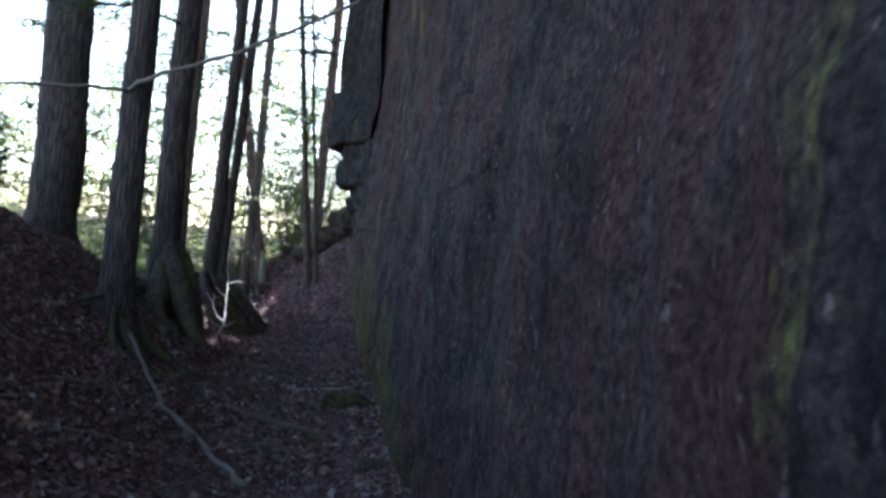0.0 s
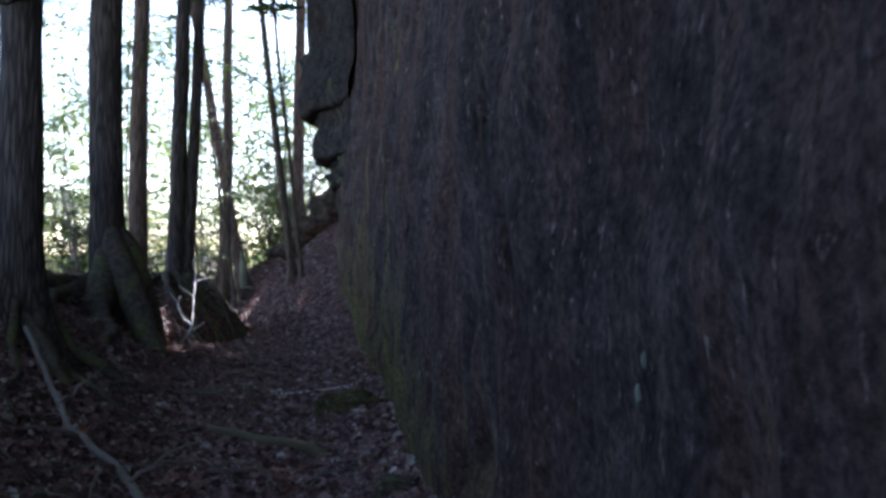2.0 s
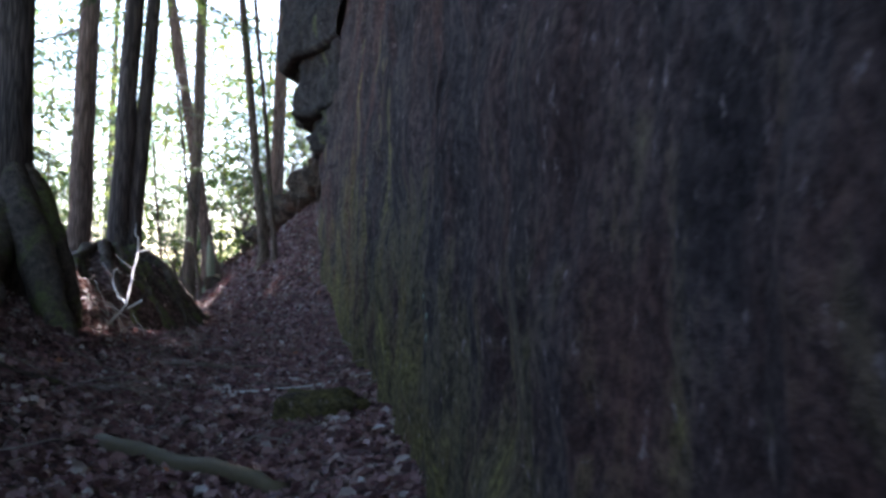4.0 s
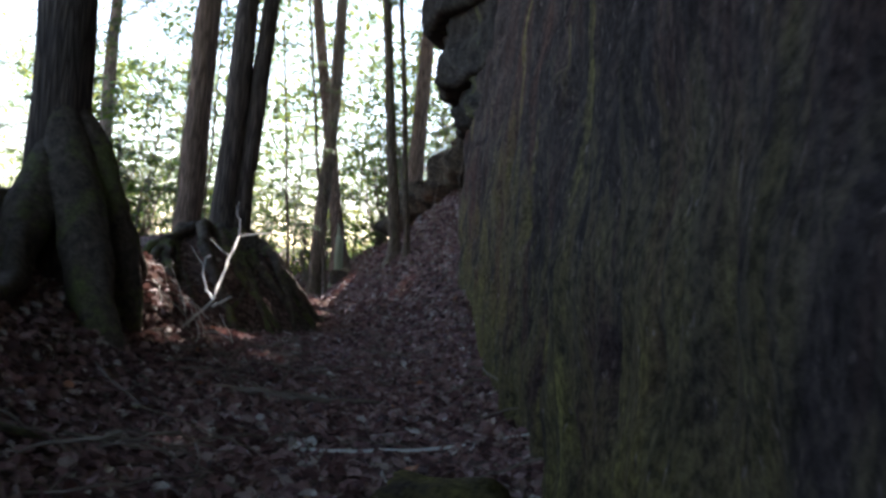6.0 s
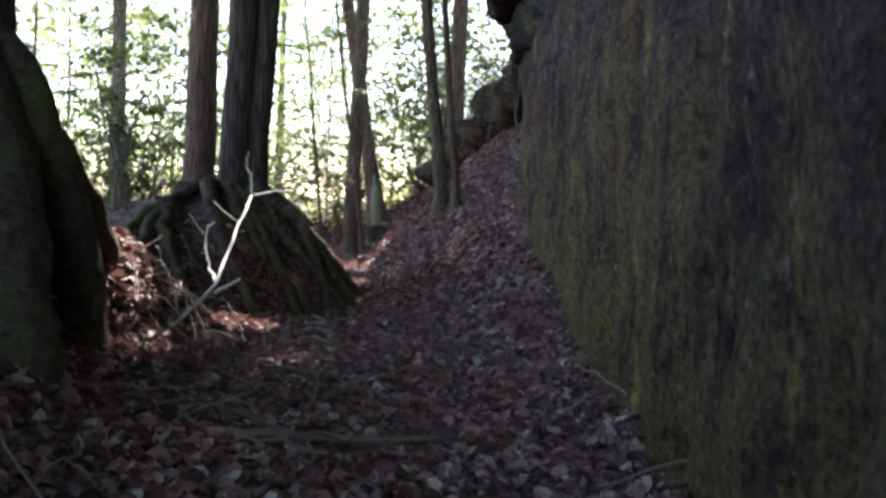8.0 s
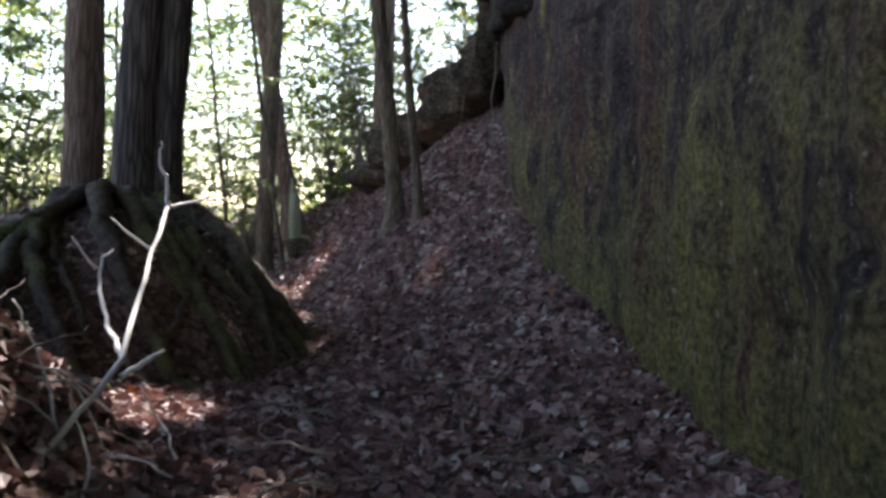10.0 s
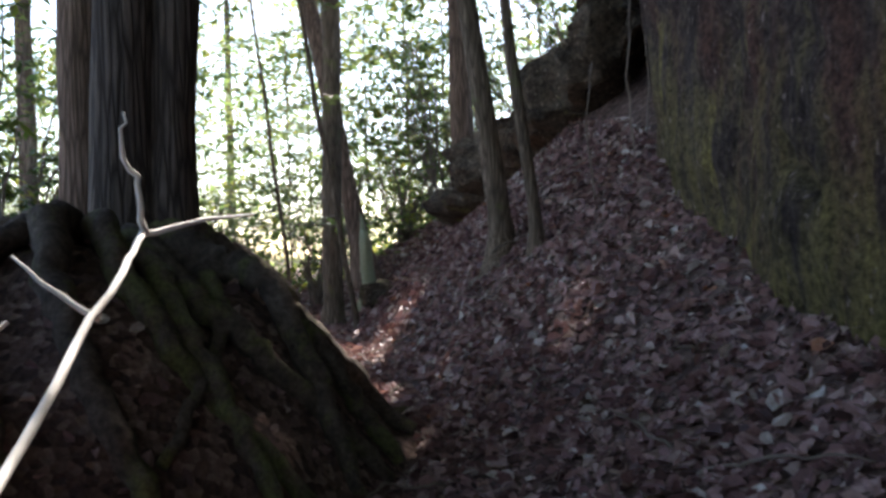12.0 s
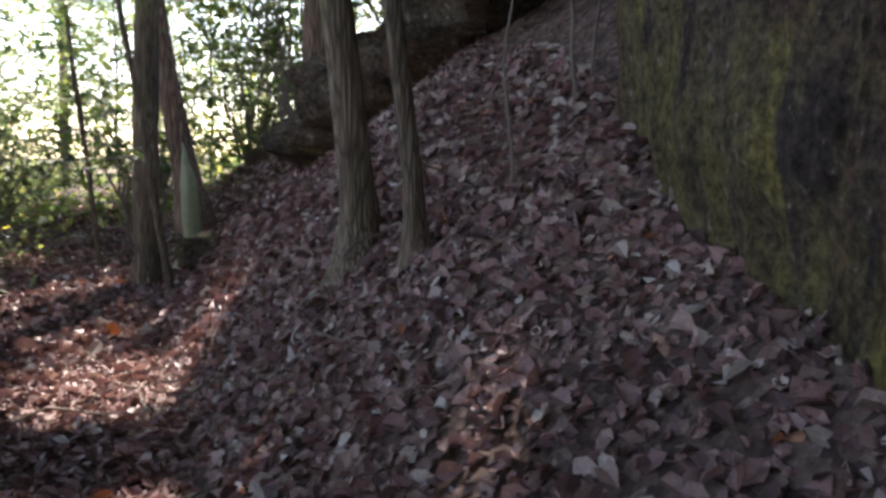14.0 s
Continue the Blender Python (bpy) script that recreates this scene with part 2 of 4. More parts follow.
def raw(name, verts, faces, mat, parent=None, smooth=False):
    me = bpy.data.meshes.new(name)
    me.from_pydata(verts, [], faces)
    me.materials.append(mat)
    if smooth:
        me.polygons.foreach_set("use_smooth", [True] * len(me.polygons))
    ob = new(name, me)
    if parent is not None:
        ob.parent = parent
        ob.matrix_parent_inverse = parent.matrix_basis.inverted()
    return ob


def thing(name, place, label, category, group="", kind=""):
    ob = new(name)
    ob.empty_display_size = 0.1
    ob.matrix_basis = Matrix.Translation(place)
    return tagged(ob, label, category, group, kind)


def smooth01(a, b, x):
    t = min(1.0, max(0.0, (x - a) / (b - a)))
    return t * t * (3 - 2 * t)


def lerp_at(x, xs, ys):
    return float(np.interp(x, xs, ys))


def tube(bm, pts, radii, seg=8, rough=0.0, freq=6.0, flare=None):
    """A swept round limb through pts; rough: uneven bark as a share of the radius."""
    pts = [Vector(p) for p in pts]
    rings = []
    side = Vector((1, 0, 0))
    for i, p in enumerate(pts):
        d = (pts[min(i + 1, len(pts) - 1)] - pts[max(i - 1, 0)]).normalized()
        if abs(d.dot(side)) > 0.9:
            side = Vector((0, 1, 0))
        u = (side - d * side.dot(d)).normalized()
        w = d.cross(u)
        ring = []
        for k in range(seg):
            a = 2 * math.pi * k / seg
            r = radii[i]
            q = u * math.cos(a) + w * math.sin(a)
            if flare:
                r *= flare(p, a)
            if rough:
                r *= 1 + rough * noise.noise(Vector((q.x * 2.2, q.y * 2.2, p.z * freq * 0.3 + p.x + p.y)))
            ring.append(bm.verts.new(p + q * r))
        rings.append(ring)
        side = u
    for a, b in zip(rings, rings[1:]):
        for k in range(seg):
            bm.faces.new((a[k], a[(k + 1) % seg], b[(k + 1) % seg], b[k]))
    bm.faces.new(list(reversed(rings[0])))
    bm.faces.new(rings[-1])


def wander(a, b, n, amount, rng):
    a, b = Vector(a), Vector(b)
    pts = []
    for i in range(n + 1):
        t = i / n
        j = amount * math.sin(math.pi * t)
        pts.append(a.lerp(b, t) + Vector((rng.uniform(-j, j), rng.uniform(-j, j), rng.uniform(-j, j))))
    return pts


def taper(r0, r1, n, power=1.0):
    return [r0 + (r1 - r0) * (i / n) ** power for i in range(n + 1)]


# ---- the lie of the land ----
TRAIL_Y = [0, 3, 8, 12, 15, 19, 22, 25, 29, 34, 38, 44, 60]
TRAIL_X = [0.6, 0.3, -0.4, -0.8, -1.1, -1.9, -2.6, -3.4, -4.9, -6.3, -7.4, -9.0, -13.0]
TRAIL_Z = [1.6, 1.1, 0.42, 0.05, 0.03, 0.08, 0.12, 0.2, 0.2, 0.05, 0.1, 0.3, 0.6]
WALL_Y = [-8, 0, 8.56, 13.2, 16.6, 20, 23, 25, 26.6]
WALL_X = [3.3, 2.0, 0.73, 0.02, -0.42, -1.0, -1.5, -1.93, -2.2]
FOOT_Y = [-8, 0, 8, 11, 14, 17.5, 19.4, 21.5, 22.3, 23.3, 24.35, 25.1, 26.2, 26.8, 28, 29, 30, 31, 32, 33, 34, 38, 45]
FOOT_Z = [2.3, 1.6, 0.7, 0.42, 0.25, 0.2, 0.22, 0.3, 0.42, 0.62, 0.85, 1.08, 1.42, 1.66, 2.06, 2.3, 2.4, 2.12, 1.9, 1.7, 1.55, 1.6, 2.0]


def foot_x(y):
    if y <= 26.6:
        return lerp_at(y, WALL_Y, WALL_X)
    return lerp_at(y, [26.6, 29, 31, 33, 38, 45], [-2.2, -2.55, -3.4, -4.3, -5.2, -6.6])


def ground_z(x, y):
    xc, z0 = lerp_at(y, TRAIL_Y, TRAIL_X), lerp_at(y, TRAIL_Y, TRAIL_Z)
    fx, fz = foot_x(y), lerp_at(y, FOOT_Y, FOOT_Z)
    z = z0
    if x > xc:
        t = (x - xc) / max(0.3, fx - xc)
        if t < 1.0:
            a = 0.55 + 0.55 * smooth01(24.5, 27.0, y)
            z = z0 + (fz - z0) * (a * t + (1 - a) * t * t)
        else:
            z = fz + min(3.0, (x - fx) * (0.35 + 0.5 * smooth01(27, 28.5, y) * (1 - smooth01(31, 33, y))))
    else:
        d = xc - x
        bank = 1.0 - smooth01(19.5, 23.5, y)
        z = z0 + bank * (1.9 + 0.6 * (1 - smooth01(15.0, 19.0, y))) * smooth01(0.7, 5.5, d) + bank * 0.05 * d
        z -= (1 - bank) * 1.6 * smooth01(3.2, 9.0, d)
    # mound of the rooted tree
    e = math.hypot((x + 5.45) / 1.66, (y - 24.35) / 1.85)
    z += 1.2 * max(0.0, 1 - e ** 2.2) * (0.92 + 0.2 * noise.noise(Vector((x * 2, y * 2, 3))))
    # low hump of debris between the big tree and the mound
    e = math.hypot((x + 4.5) / 0.95, (y - 20.7) / 1.1)
    z += 0.5 * (1 - smooth01(0.1, 1.0, e))
    near = 1 - smooth01(45, 70, y)
    z += near * (0.05 * noise.noise(Vector((x * 0.9, y * 0.9, 0))) + 0.03 * noise.noise(Vector((x * 3, y * 3, 7))))
    return z


def spaced(stops):
    out = []
    for a, b, step in stops:
        n = max(1, round((b - a) / step))
        out += [a + (b - a) * i / n for i in range(n)]
    out.append(stops[-1][1])
    return out


gx = spaced([(-900, -120, 130), (-120, -30, 9), (-30, -10, 1.2), (-10, -7, 0.35), (-7, 1.5, 0.12), (1.5, 8, 0.8), (8, 40, 6), (40, 900, 140)])
gy = spaced([(-900, -60, 140), (-60, -8, 7), (-8, 5, 0.5), (5, 30, 0.13), (30, 42, 0.3), (42, 80, 1.5), (80, 200, 12), (200, 900, 120)])
gv = [(x, y, ground_z(x, y)) for y in gy for x in gx]
nx = len(gx)
gf = [(j * nx + i, j * nx + i + 1, (j + 1) * nx + i + 1, (j + 1) * nx + i) for j in range(len(gy) - 1) for i in range(nx - 1)]
ground = tagged(raw("ground", gv, gf, SOIL, smooth=True), "brown leaf-covered forest floor with a shallow trail", "ground", kind="structure")


def ridged(v, octaves=4):
    s, amp, f = 0.0, 1.0, 1.0
    for _ in range(octaves):
        s += amp * (1 - abs(noise.noise(v * f)) * 2)
        amp *= 0.5
        f *= 2.1
    return s


def sweep_rock(name, stations, profile, mat, parent, depth=0.08, scale=1.0, pits=(), strata=0.0, sub=(1, 1)):
    """A rock face: profile(u, station) gives points (out, z) for each plan station ((x, y), outward normal)."""
    verts, faces = [], []
    m = None
    for i, ((x, y), (nx_, ny_), info) in enumerate(stations):
        pr = profile(info)
        m = len(pr)
        for o, z in pr:
            p = Vector((x + nx_ * o, y + ny_ * o, z))
            q = p * scale
            d = depth * (noise.fractal(Vector((q.x * 0.8, q.y * 0.8, q.z * 0.5)), 1.0, 2.1, 5) * 0.8
                         + 0.35 * ridged(Vector((q.x * 1.7, q.y * 1.7, q.z * 0.55)), 3) - 0.2)
            if strata:
                d += strata * (abs((z * 1.7 + 0.25 * noise.noise(Vector((x, y, z * 0.4)) * 0.6)) % 1.0 - 0.5) - 0.25)
            for cy, cz, r, dep in pits:
                e = math.hypot(p.y - cy, (p.z - cz) * 0.9) / r
                if e < 1:
                    d -= dep * (1 - e * e) ** 2
            verts.append((p.x + nx_ * d, p.y + ny_ * d, p.z + 0.3 * d))
    n = len(stations)
    for i in range(n - 1):
        for j in range(m - 1):
            a = i * m + j
            faces.append((a, a + m, a + m + 1, a + 1))
    return raw(name, verts, faces, mat, parent, smooth=True)


def plan_stations(pts, step):
    """Stations evenly along a plan line, with normals to its left."""
    out = []
    for (x0, y0, *i0), (x1, y1, *i1) in zip(pts, pts[1:]):
        n = max(1, round(math.hypot(x1 - x0, y1 - y0) / step))
        for k in range(n):
            t = k / n
            out.append(((x0 + (x1 - x0) * t, y0 + (y1 - y0) * t), [a + (b - a) * t for a, b in zip(i0, i1)]))
    out.append(((pts[-1][0], pts[-1][1]), list(pts[-1][2:])))
    res = []
    for k, (p, info) in enumerate(out):
        a, b = out[max(0, k - 4)][0], out[min(len(out) - 1, k + 4)][0]
        d = math.hypot(b[0] - a[0], b[1] - a[1]) or 1
        res.append((p, (-(b[1] - a[1]) / d, (b[0] - a[0]) / d), info + [p[1]]))
    return res


# the long boulder whose face the trail follows
def boulder_profile(info):
    zf = lerp_at(info[-1], FOOT_Y, FOOT_Z) - 0.5
    top = info[0]
    zs = [zf + (top - zf) * (k / 95) ** 1.15 for k in range(96)]
    pr = [(0.06 * math.sin((z - zf) * 0.9) - 0.02 * max(0, z - 3), z) for z in zs]
    o = pr[-1][0]
    return pr + [(o - 0.15, top + 0.25), (o - 0.6, top + 0.5), (o - 1.6, top + 0.8), (o - 4, top + 1.0), (o - 7, top + 0.8), (o - 7.2, -1)]


big = thing("boulder", (0, 14, 0), "long grey sandstone boulder streaked with moss beside the trail", "boulder")
plan = [(x, y, 8.5) for x, y in zip(WALL_X, WALL_Y)] + [(-2.24, 27.1, 7.6), (-2.12, 27.6, 7.2), (-1.8, 28.0, 7), (-1.2, 28.3, 7), (0.5, 28.6, 7), (4, 29, 7)]
PITS = [(16.9, 2.0, 0.16, 0.12), (18.6, 1.55, 0.22, 0.14), (19.6, 0.75, 0.14, 0.12), (17.2, 0.75, 0.2, 0.1), (18.0, 2.6, 0.25, 0.1),
        (20.4, 1.2, 0.14, 0.1), (15.4, 0.9, 0.2, 0.09), (14.2, 1.9, 0.2, 0.08), (21.7, 2.3, 0.2, 0.08), (23.6, 1.8, 0.25, 0.07), (12.4, 2.4, 0.3, 0.08)]
rng = random.Random(3)
PITS += [(26 - 17 * rng.random() ** 1.4, rng.uniform(0.3, 4.5), rng.uniform(0.07, 0.15), rng.uniform(0.04, 0.1)) for _ in range(120)]
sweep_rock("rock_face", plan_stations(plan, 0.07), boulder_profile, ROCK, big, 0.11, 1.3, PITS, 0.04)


# overhang at the boulder's far upper end, its shade put into a darker rock colour
HANG = [(-1.70, 24.2, 0.06), (-1.95, 25.3, 0.4), (-2.2, 26.3, 0.8), (-2.3, 27.2, 1.0), (-2.2, 28.0, 1.0), (-1.6, 28.8, 0.8), (0, 29.4, 0.6), (3.5, 29.8, 0.5)]
hang = thing("rock_overhang", (-2, 27, 3.2), "stepped sandstone overhang jutting from the boulder top, its shade put into the colour", "rock")
for name, share, za, zb in (("lower_block", 0.22, 3.12, 3.75), ("middle_block", 0.55, 3.7, 4.75), ("upper_block", 0.9, 4.68, 6.1), ("cap_block", 0.72, 6.02, 9.4)):
    def hang_profile(info, share=share, za=za, zb=zb):
        o = info[0] * share
        pr = [(-1.5, za + 0.06), (o - 0.3, za + 0.02), (o - 0.08, za), (o + 0.02, za + 0.06)]
        pr += [(o + 0.05 * math.sin(k), za + 0.1 + (zb - za - 0.2) * k / 6) for k in range(7)]
        return pr + [(o - 0.05, zb - 0.04), (o - 0.25, zb), (-1.5, zb)]
    sweep_rock(name, plan_stations(HANG, 0.1), hang_profile, ROCK_SHADED, hang, 0.16, 2.2, (), 0.05)


# slanting mossy ledge on the slope beyond
def ledge_profile(info):
    zb, zt, over = info[0], info[1], info[2]
    h = zt - zb
    pr = [(-1.7, zb - 0.7), (-1.1, zb - 0.25), (-0.8, zb + 0.05), (-0.55, zb + 0.22), (over - 0.25, zb + 0.25), (over, zb + 0.33), (over + 0.06, zb + 0.5 * h), (over - 0.1, zb + 0.8 * h), (over - 0.4, zt), (-0.9, zt + 0.12), (-1.6, zt + 0.3), (-2.4, zt + 0.35), (-2.6, -1)]
    fine = []
    for (a, b), (c, d) in zip(pr, pr[1:]):
        n = 7 if abs(a) < 1.3 else 3
        for k in range(n):
            fine.append((a + (c - a) * k / n, b + (d - b) * k / n))
    return fine + [pr[-1]]


ledge = thing("rock_ledge", (-4, 33, 2), "slanting mossy rock ledge with a dark undercut above leaf slope", "rock")
for name, pts in (("near_block", [(-1.2, 29.6, 3.8, 5.0, -0.3), (-2.0, 29.2, 3.05, 4.45, 0.0), (-2.6, 29.3, 2.5, 3.85, 0.12), (-3.05, 30.0, 2.15, 3.4, 0.16), (-3.4, 30.6, 1.95, 3.1, 0.1)]),
                  ("middle_block", [(-3.3, 30.35, 2.0, 3.15, -0.15), (-3.5, 30.8, 1.9, 3.0, 0.1), (-3.9, 31.6, 1.7, 2.65, 0.2), (-4.2, 32.2, 1.55, 2.4, 0.1)]),
                  ("nose_block", [(-4.0, 31.9, 1.5, 2.45, -0.2), (-4.15, 32.2, 1.42, 2.35, 0.1), (-4.4, 32.8, 1.32, 2.2, 0.2), (-4.55, 33.3, 1.25, 2.05, 0.2), (-4.5, 33.9, 1.2, 1.95, 0.1), (-4.0, 34.5, 1.2, 1.95, 0), (-2, 35, 1.3, 2.1, 0)])):
    sweep_rock(name, plan_stations(pts, 0.09), ledge_profile, ROCK_MOSSY, ledge, 0.42, 2.9, (), 0.16)


# ---- trees ----
def flare_fn(base_z, height, lobes, amount, rng):
    ph = [rng.uniform(0, 6.28) for _ in range(lobes)]

    def f(p, a):
        h = max(0.0, 1 - (p.z - base_z) / height)
        s = sum(max(0.0, math.cos(a - q)) ** 4 for q in ph)
        return 1 + amount * h * h * (0.35 + s)
    return f


def needle_spray(verts, faces, start, way, length, rng, size=0.05, droop=0.25):
    """A flat drooping conifer spray of small blades along a twig."""
    way = Vector(way).normalized()
    side = way.cross(Vector((0, 0, 1)))
    side = side.normalized() if side.length > 0.05 else Vector((1, 0, 0))
    n = int(length / (size * 0.8))
    for i in range(n):
        t = i / n
        c = Vector(start) + way * (length * t) + Vector((0, 0, -droop * length * t * t))
        for s in (-1, 1):
            l = size * rng.uniform(1.2, 2.8) * (1.1 - 0.6 * t)
            d = (side * s + way * rng.uniform(0.2, 0.9) + Vector((0, 0, rng.uniform(-0.5, 0.2)))).normalized() * l
            w = way * size * 0.35
            k = len(verts)
            verts.extend([tuple(c - w), tuple(c + w), tuple(c + d + w * 0.3), tuple(c + d - w * 0.6)])
            faces.append((k, k + 1, k + 2, k + 3))


def limb_with_sprays(bm, verts, faces, base, way, length, r, rng, size=0.06, every=0.28):
    way = Vector(way).normalized()
    pts = [Vector(base) + way * (length * t / 6) + Vector((rng.uniform(-0.05, 0.05), rng.uniform(-0.05, 0.05), -0.18 * length * (t / 6) ** 2)) for t in range(7)]
    tube(bm, pts, taper(r, r * 0.2, 6), 5)
    t = 0.25
    while t < 1.0:
        i = min(5, int(t * 6))
        p = pts[i].lerp(pts[i + 1], t * 6 - i)
        for s in (-1, 1):
            d = Matrix.Rotation(s * rng.uniform(0.5, 1.2), 3, "Z") @ way
            d.z += rng.uniform(-0.35, 0.1)
            needle_spray(verts, faces, p, d, length * rng.uniform(0.25, 0.45) * (1.15 - 0.6 * t), rng, size)
        t += every / length


def conifer(name, place, label, r, height, lean=(0, 0), bark=BARK, flare=0.5, flare_h=0.9, limbs=(), crown=True, seed=1, category="tree", roots=(), group="", fork=None, seg=18, root_bark=BARK_ROOT):
    """A trunk with root flare and limbs; limbs: (height, bearing in degrees, length) with needle sprays."""
    rng = random.Random(seed)
    root = thing(name, place, label, category, group)
    x, y, z = place
    bm = bmesh.new()
    n = 30
    pts, radii = [], []
    for i in range(n + 1):
        t = (i / n) ** 1.6
        pts.append((x + lean[0] * height * t + 0.05 * noise.noise(Vector((seed, t * 6, 0))), y + lean[1] * height * t + 0.05 * noise.noise(Vector((seed, t * 6, 5))), z - 0.35 + (height + 0.35) * t))
        radii.append(r * (1 - 0.55 * t))
    tube(bm, pts, radii, seg, 0.16, 5.0, flare_fn(z, flare_h, 5, flare, rng))
    part("trunk", bm, bark, root)
    if fork:
        bm = bmesh.new()
        fx, fy, fl, fr = fork
        pts2 = [(x + fx + fl[0] * height * (i / 16), y + fy + fl[1] * height * (i / 16), z - 0.3 + (height * 0.95) * (i / 16) ** 1.3) for i in range(17)]
        tube(bm, pts2, [fr * (1 - 0.5 * i / 16) for i in range(17)], seg, 0.16, 5.0, flare_fn(z, flare_h, 4, flare, rng))
        part("second_trunk", bm, bark, root)
    for path, r0, r1 in roots:
        bm = bmesh.new()
        fine = []
        for a, b in zip(path, path[1:]):
            fine += [Vector(a).lerp(Vector(b), k / 4) + Vector((rng.uniform(-0.02, 0.02), rng.uniform(-0.02, 0.02), rng.uniform(-0.015, 0.015))) for k in range(4)]
        fine.append(Vector(path[-1]))
        rad = [r * min(1.0, 0.35 + 3.2 * i / len(fine)) for i, r in enumerate(taper(r0, r1, len(fine) - 1, 0.8))]
        tube(bm, fine, rad, 11, 0.25, 8)
        part("root", bm, root_bark, root, "gnarled exposed root with moss")
    verts, faces = [], []

    def limb(h, a, rise, length, r0, size, every):
        bm = bmesh.new()
        b = Vector((x + lean[0] * h, y + lean[1] * h, z + h))
        limb_with_sprays(bm, verts, faces, b, (math.sin(a), math.cos(a), rise), length, r0, rng, size, every)
        part("limb", bm, TWIG, root)

    for h, bearing, length in limbs:
        limb(h, radians(bearing), rng.uniform(-0.1, 0.15), length, max(0.012, r * 0.14), 0.06, 0.28)
    if crown:
        for k in range(14):
            h = height * rng.uniform(0.5, 1.0)
            limb(h, rng.uniform(0, 6.28), 0.1, rng.uniform(1.6, 3.6) * (1.25 - h / height), 0.03, 0.13, 0.4)
    if verts:
        raw("crown", verts, faces, NEEDLE, root)["kind"] = "stuff"
    return root


gz = ground_z
conifer("hemlock_tree", (-6.9, 20.0, gz(-6.9, 20)), "tall straight conifer trunk on the raised bank", 0.46, 17, (0.0, 0), BARK, 0.12, 0.5, [(6, 120, 3)], seed=11)
conifer("hemlock_tree", (-3.72, 14.9, gz(-3.72, 14.9)), "dark straight conifer with tangled surface roots on the bank", 0.21, 15, (0.002, 0), BARK, 0.45, 0.8, [(5.5, 60, 2.5)], seed=12,
        roots=[([(-3.72, 14.9, 1.6), (-3.3, 14.7, gz(-3.3, 14.7) + 0.05), (-2.9, 14.75, gz(-2.9, 14.75) + 0.03), (-2.45, 14.6, gz(-2.45, 14.6) + 0.02), (-2.1, 14.7, gz(-2.1, 14.7) - 0.02)], 0.06, 0.015),
               ([(-3.72, 14.9, 1.5), (-3.5, 14.3, gz(-3.5, 14.3) + 0.05), (-3.2, 13.8, gz(-3.2, 13.8) + 0.03), (-3.05, 13.2, gz(-3.05, 13.2) + 0.02), (-2.6, 12.8, gz(-2.6, 12.8) - 0.02)], 0.055, 0.014),
               ([(-3.72, 14.9, 1.5), (-3.45, 15.5, gz(-3.45, 15.5) + 0.05), (-3.0, 15.9, gz(-3.0, 15.9) + 0.03), (-2.7, 16.4, gz(-2.7, 16.4) + 0.02)], 0.05, 0.014),
               ([(-3.72, 14.9, 1.5), (-3.95, 14.2, gz(-3.95, 14.2) + 0.05), (-3.9, 13.5, gz(-3.9, 13.5) + 0.03), (-3.6, 12.9, gz(-3.6, 12.9) + 0.01)], 0.05, 0.012),
               ([(-3.7, 14.8, 1.3), (-3.2, 14.5, 0.75), (-2.9, 14.3, 0.4), (-2.5, 14.0, 0.22)], 0.10, 0.03), ([(-3.7, 15.0, 1.3), (-3.3, 15.3, 0.8), (-2.9, 15.6, 0.4)], 0.09, 0.04)])
C = (-4.66, 19.5)
cz = 0.35
conifer("flared_tree", (C[0], C[1], cz), "large dark tree with tall buttress roots on a rise", 0.25, 18, (0.004, 0.0), BARK, 0.45, 1.4, [(5.5, 200, 3)], seed=13, seg=26,
        roots=[([(-4.6, 19.45, 2.2), (-4.35, 19.3, 1.55), (-4.0, 19.0, 0.95), (-3.65, 18.65, 0.4), (-3.35, 18.3, -0.02)], 0.24, 0.13),
               ([(-4.6, 19.5, 2.3), (-4.3, 19.55, 1.65), (-4.1, 19.6, 1.1), (-3.95, 19.62, 0.5), (-3.8, 19.65, -0.02)], 0.22, 0.11),
               ([(-4.62, 19.45, 1.9), (-4.55, 19.1, 1.3), (-4.42, 18.6, 0.7), (-4.25, 18.1, 0.3), (-4.05, 17.6, 0.1)], 0.24, 0.11),
               ([(-4.68, 19.55, 2.35), (-4.52, 19.82, 1.8), (-4.4, 20.08, 1.35), (-4.3, 20.33, 0.9), (-4.2, 20.6, 0.4)], 0.2, 0.09),
               ([(-4.65, 19.5, 1.5), (-4.95, 19.2, gz(-4.95, 19.2) + 0.12), (-5.2, 18.9, gz(-5.2, 18.9) + 0.08), (-5.6, 18.5, gz(-5.6, 18.5) + 0.03)], 0.16, 0.08),
               ([(-4.7, 19.4, 1.5), (-4.85, 18.9, gz(-4.85, 18.9) + 0.12), (-4.8, 18.3, gz(-4.8, 18.3) + 0.06), (-4.6, 17.6, gz(-4.6, 17.6) + 0.05), (-4.35, 17.0, gz(-4.35, 17.0) + 0.02)], 0.15, 0.05),
               ([(-4.75, 19.3, 1.4), (-5.1, 18.6, gz(-5.1, 18.6) + 0.1), (-5.15, 17.9, gz(-5.15, 17.9) + 0.08), (-4.9, 17.2, gz(-4.9, 17.2) + 0.04), (-4.95, 16.5, gz(-4.95, 16.5))], 0.12, 0.04),
               ([(-4.5, 19.0, 1.3), (-4.2, 18.4, 0.8), (-3.95, 17.9, gz(-3.95, 17.9) + 0.06), (-3.85, 17.3, gz(-3.85, 17.3) + 0.03), (-3.6, 16.8, gz(-3.6, 16.8))], 0.12, 0.04)])
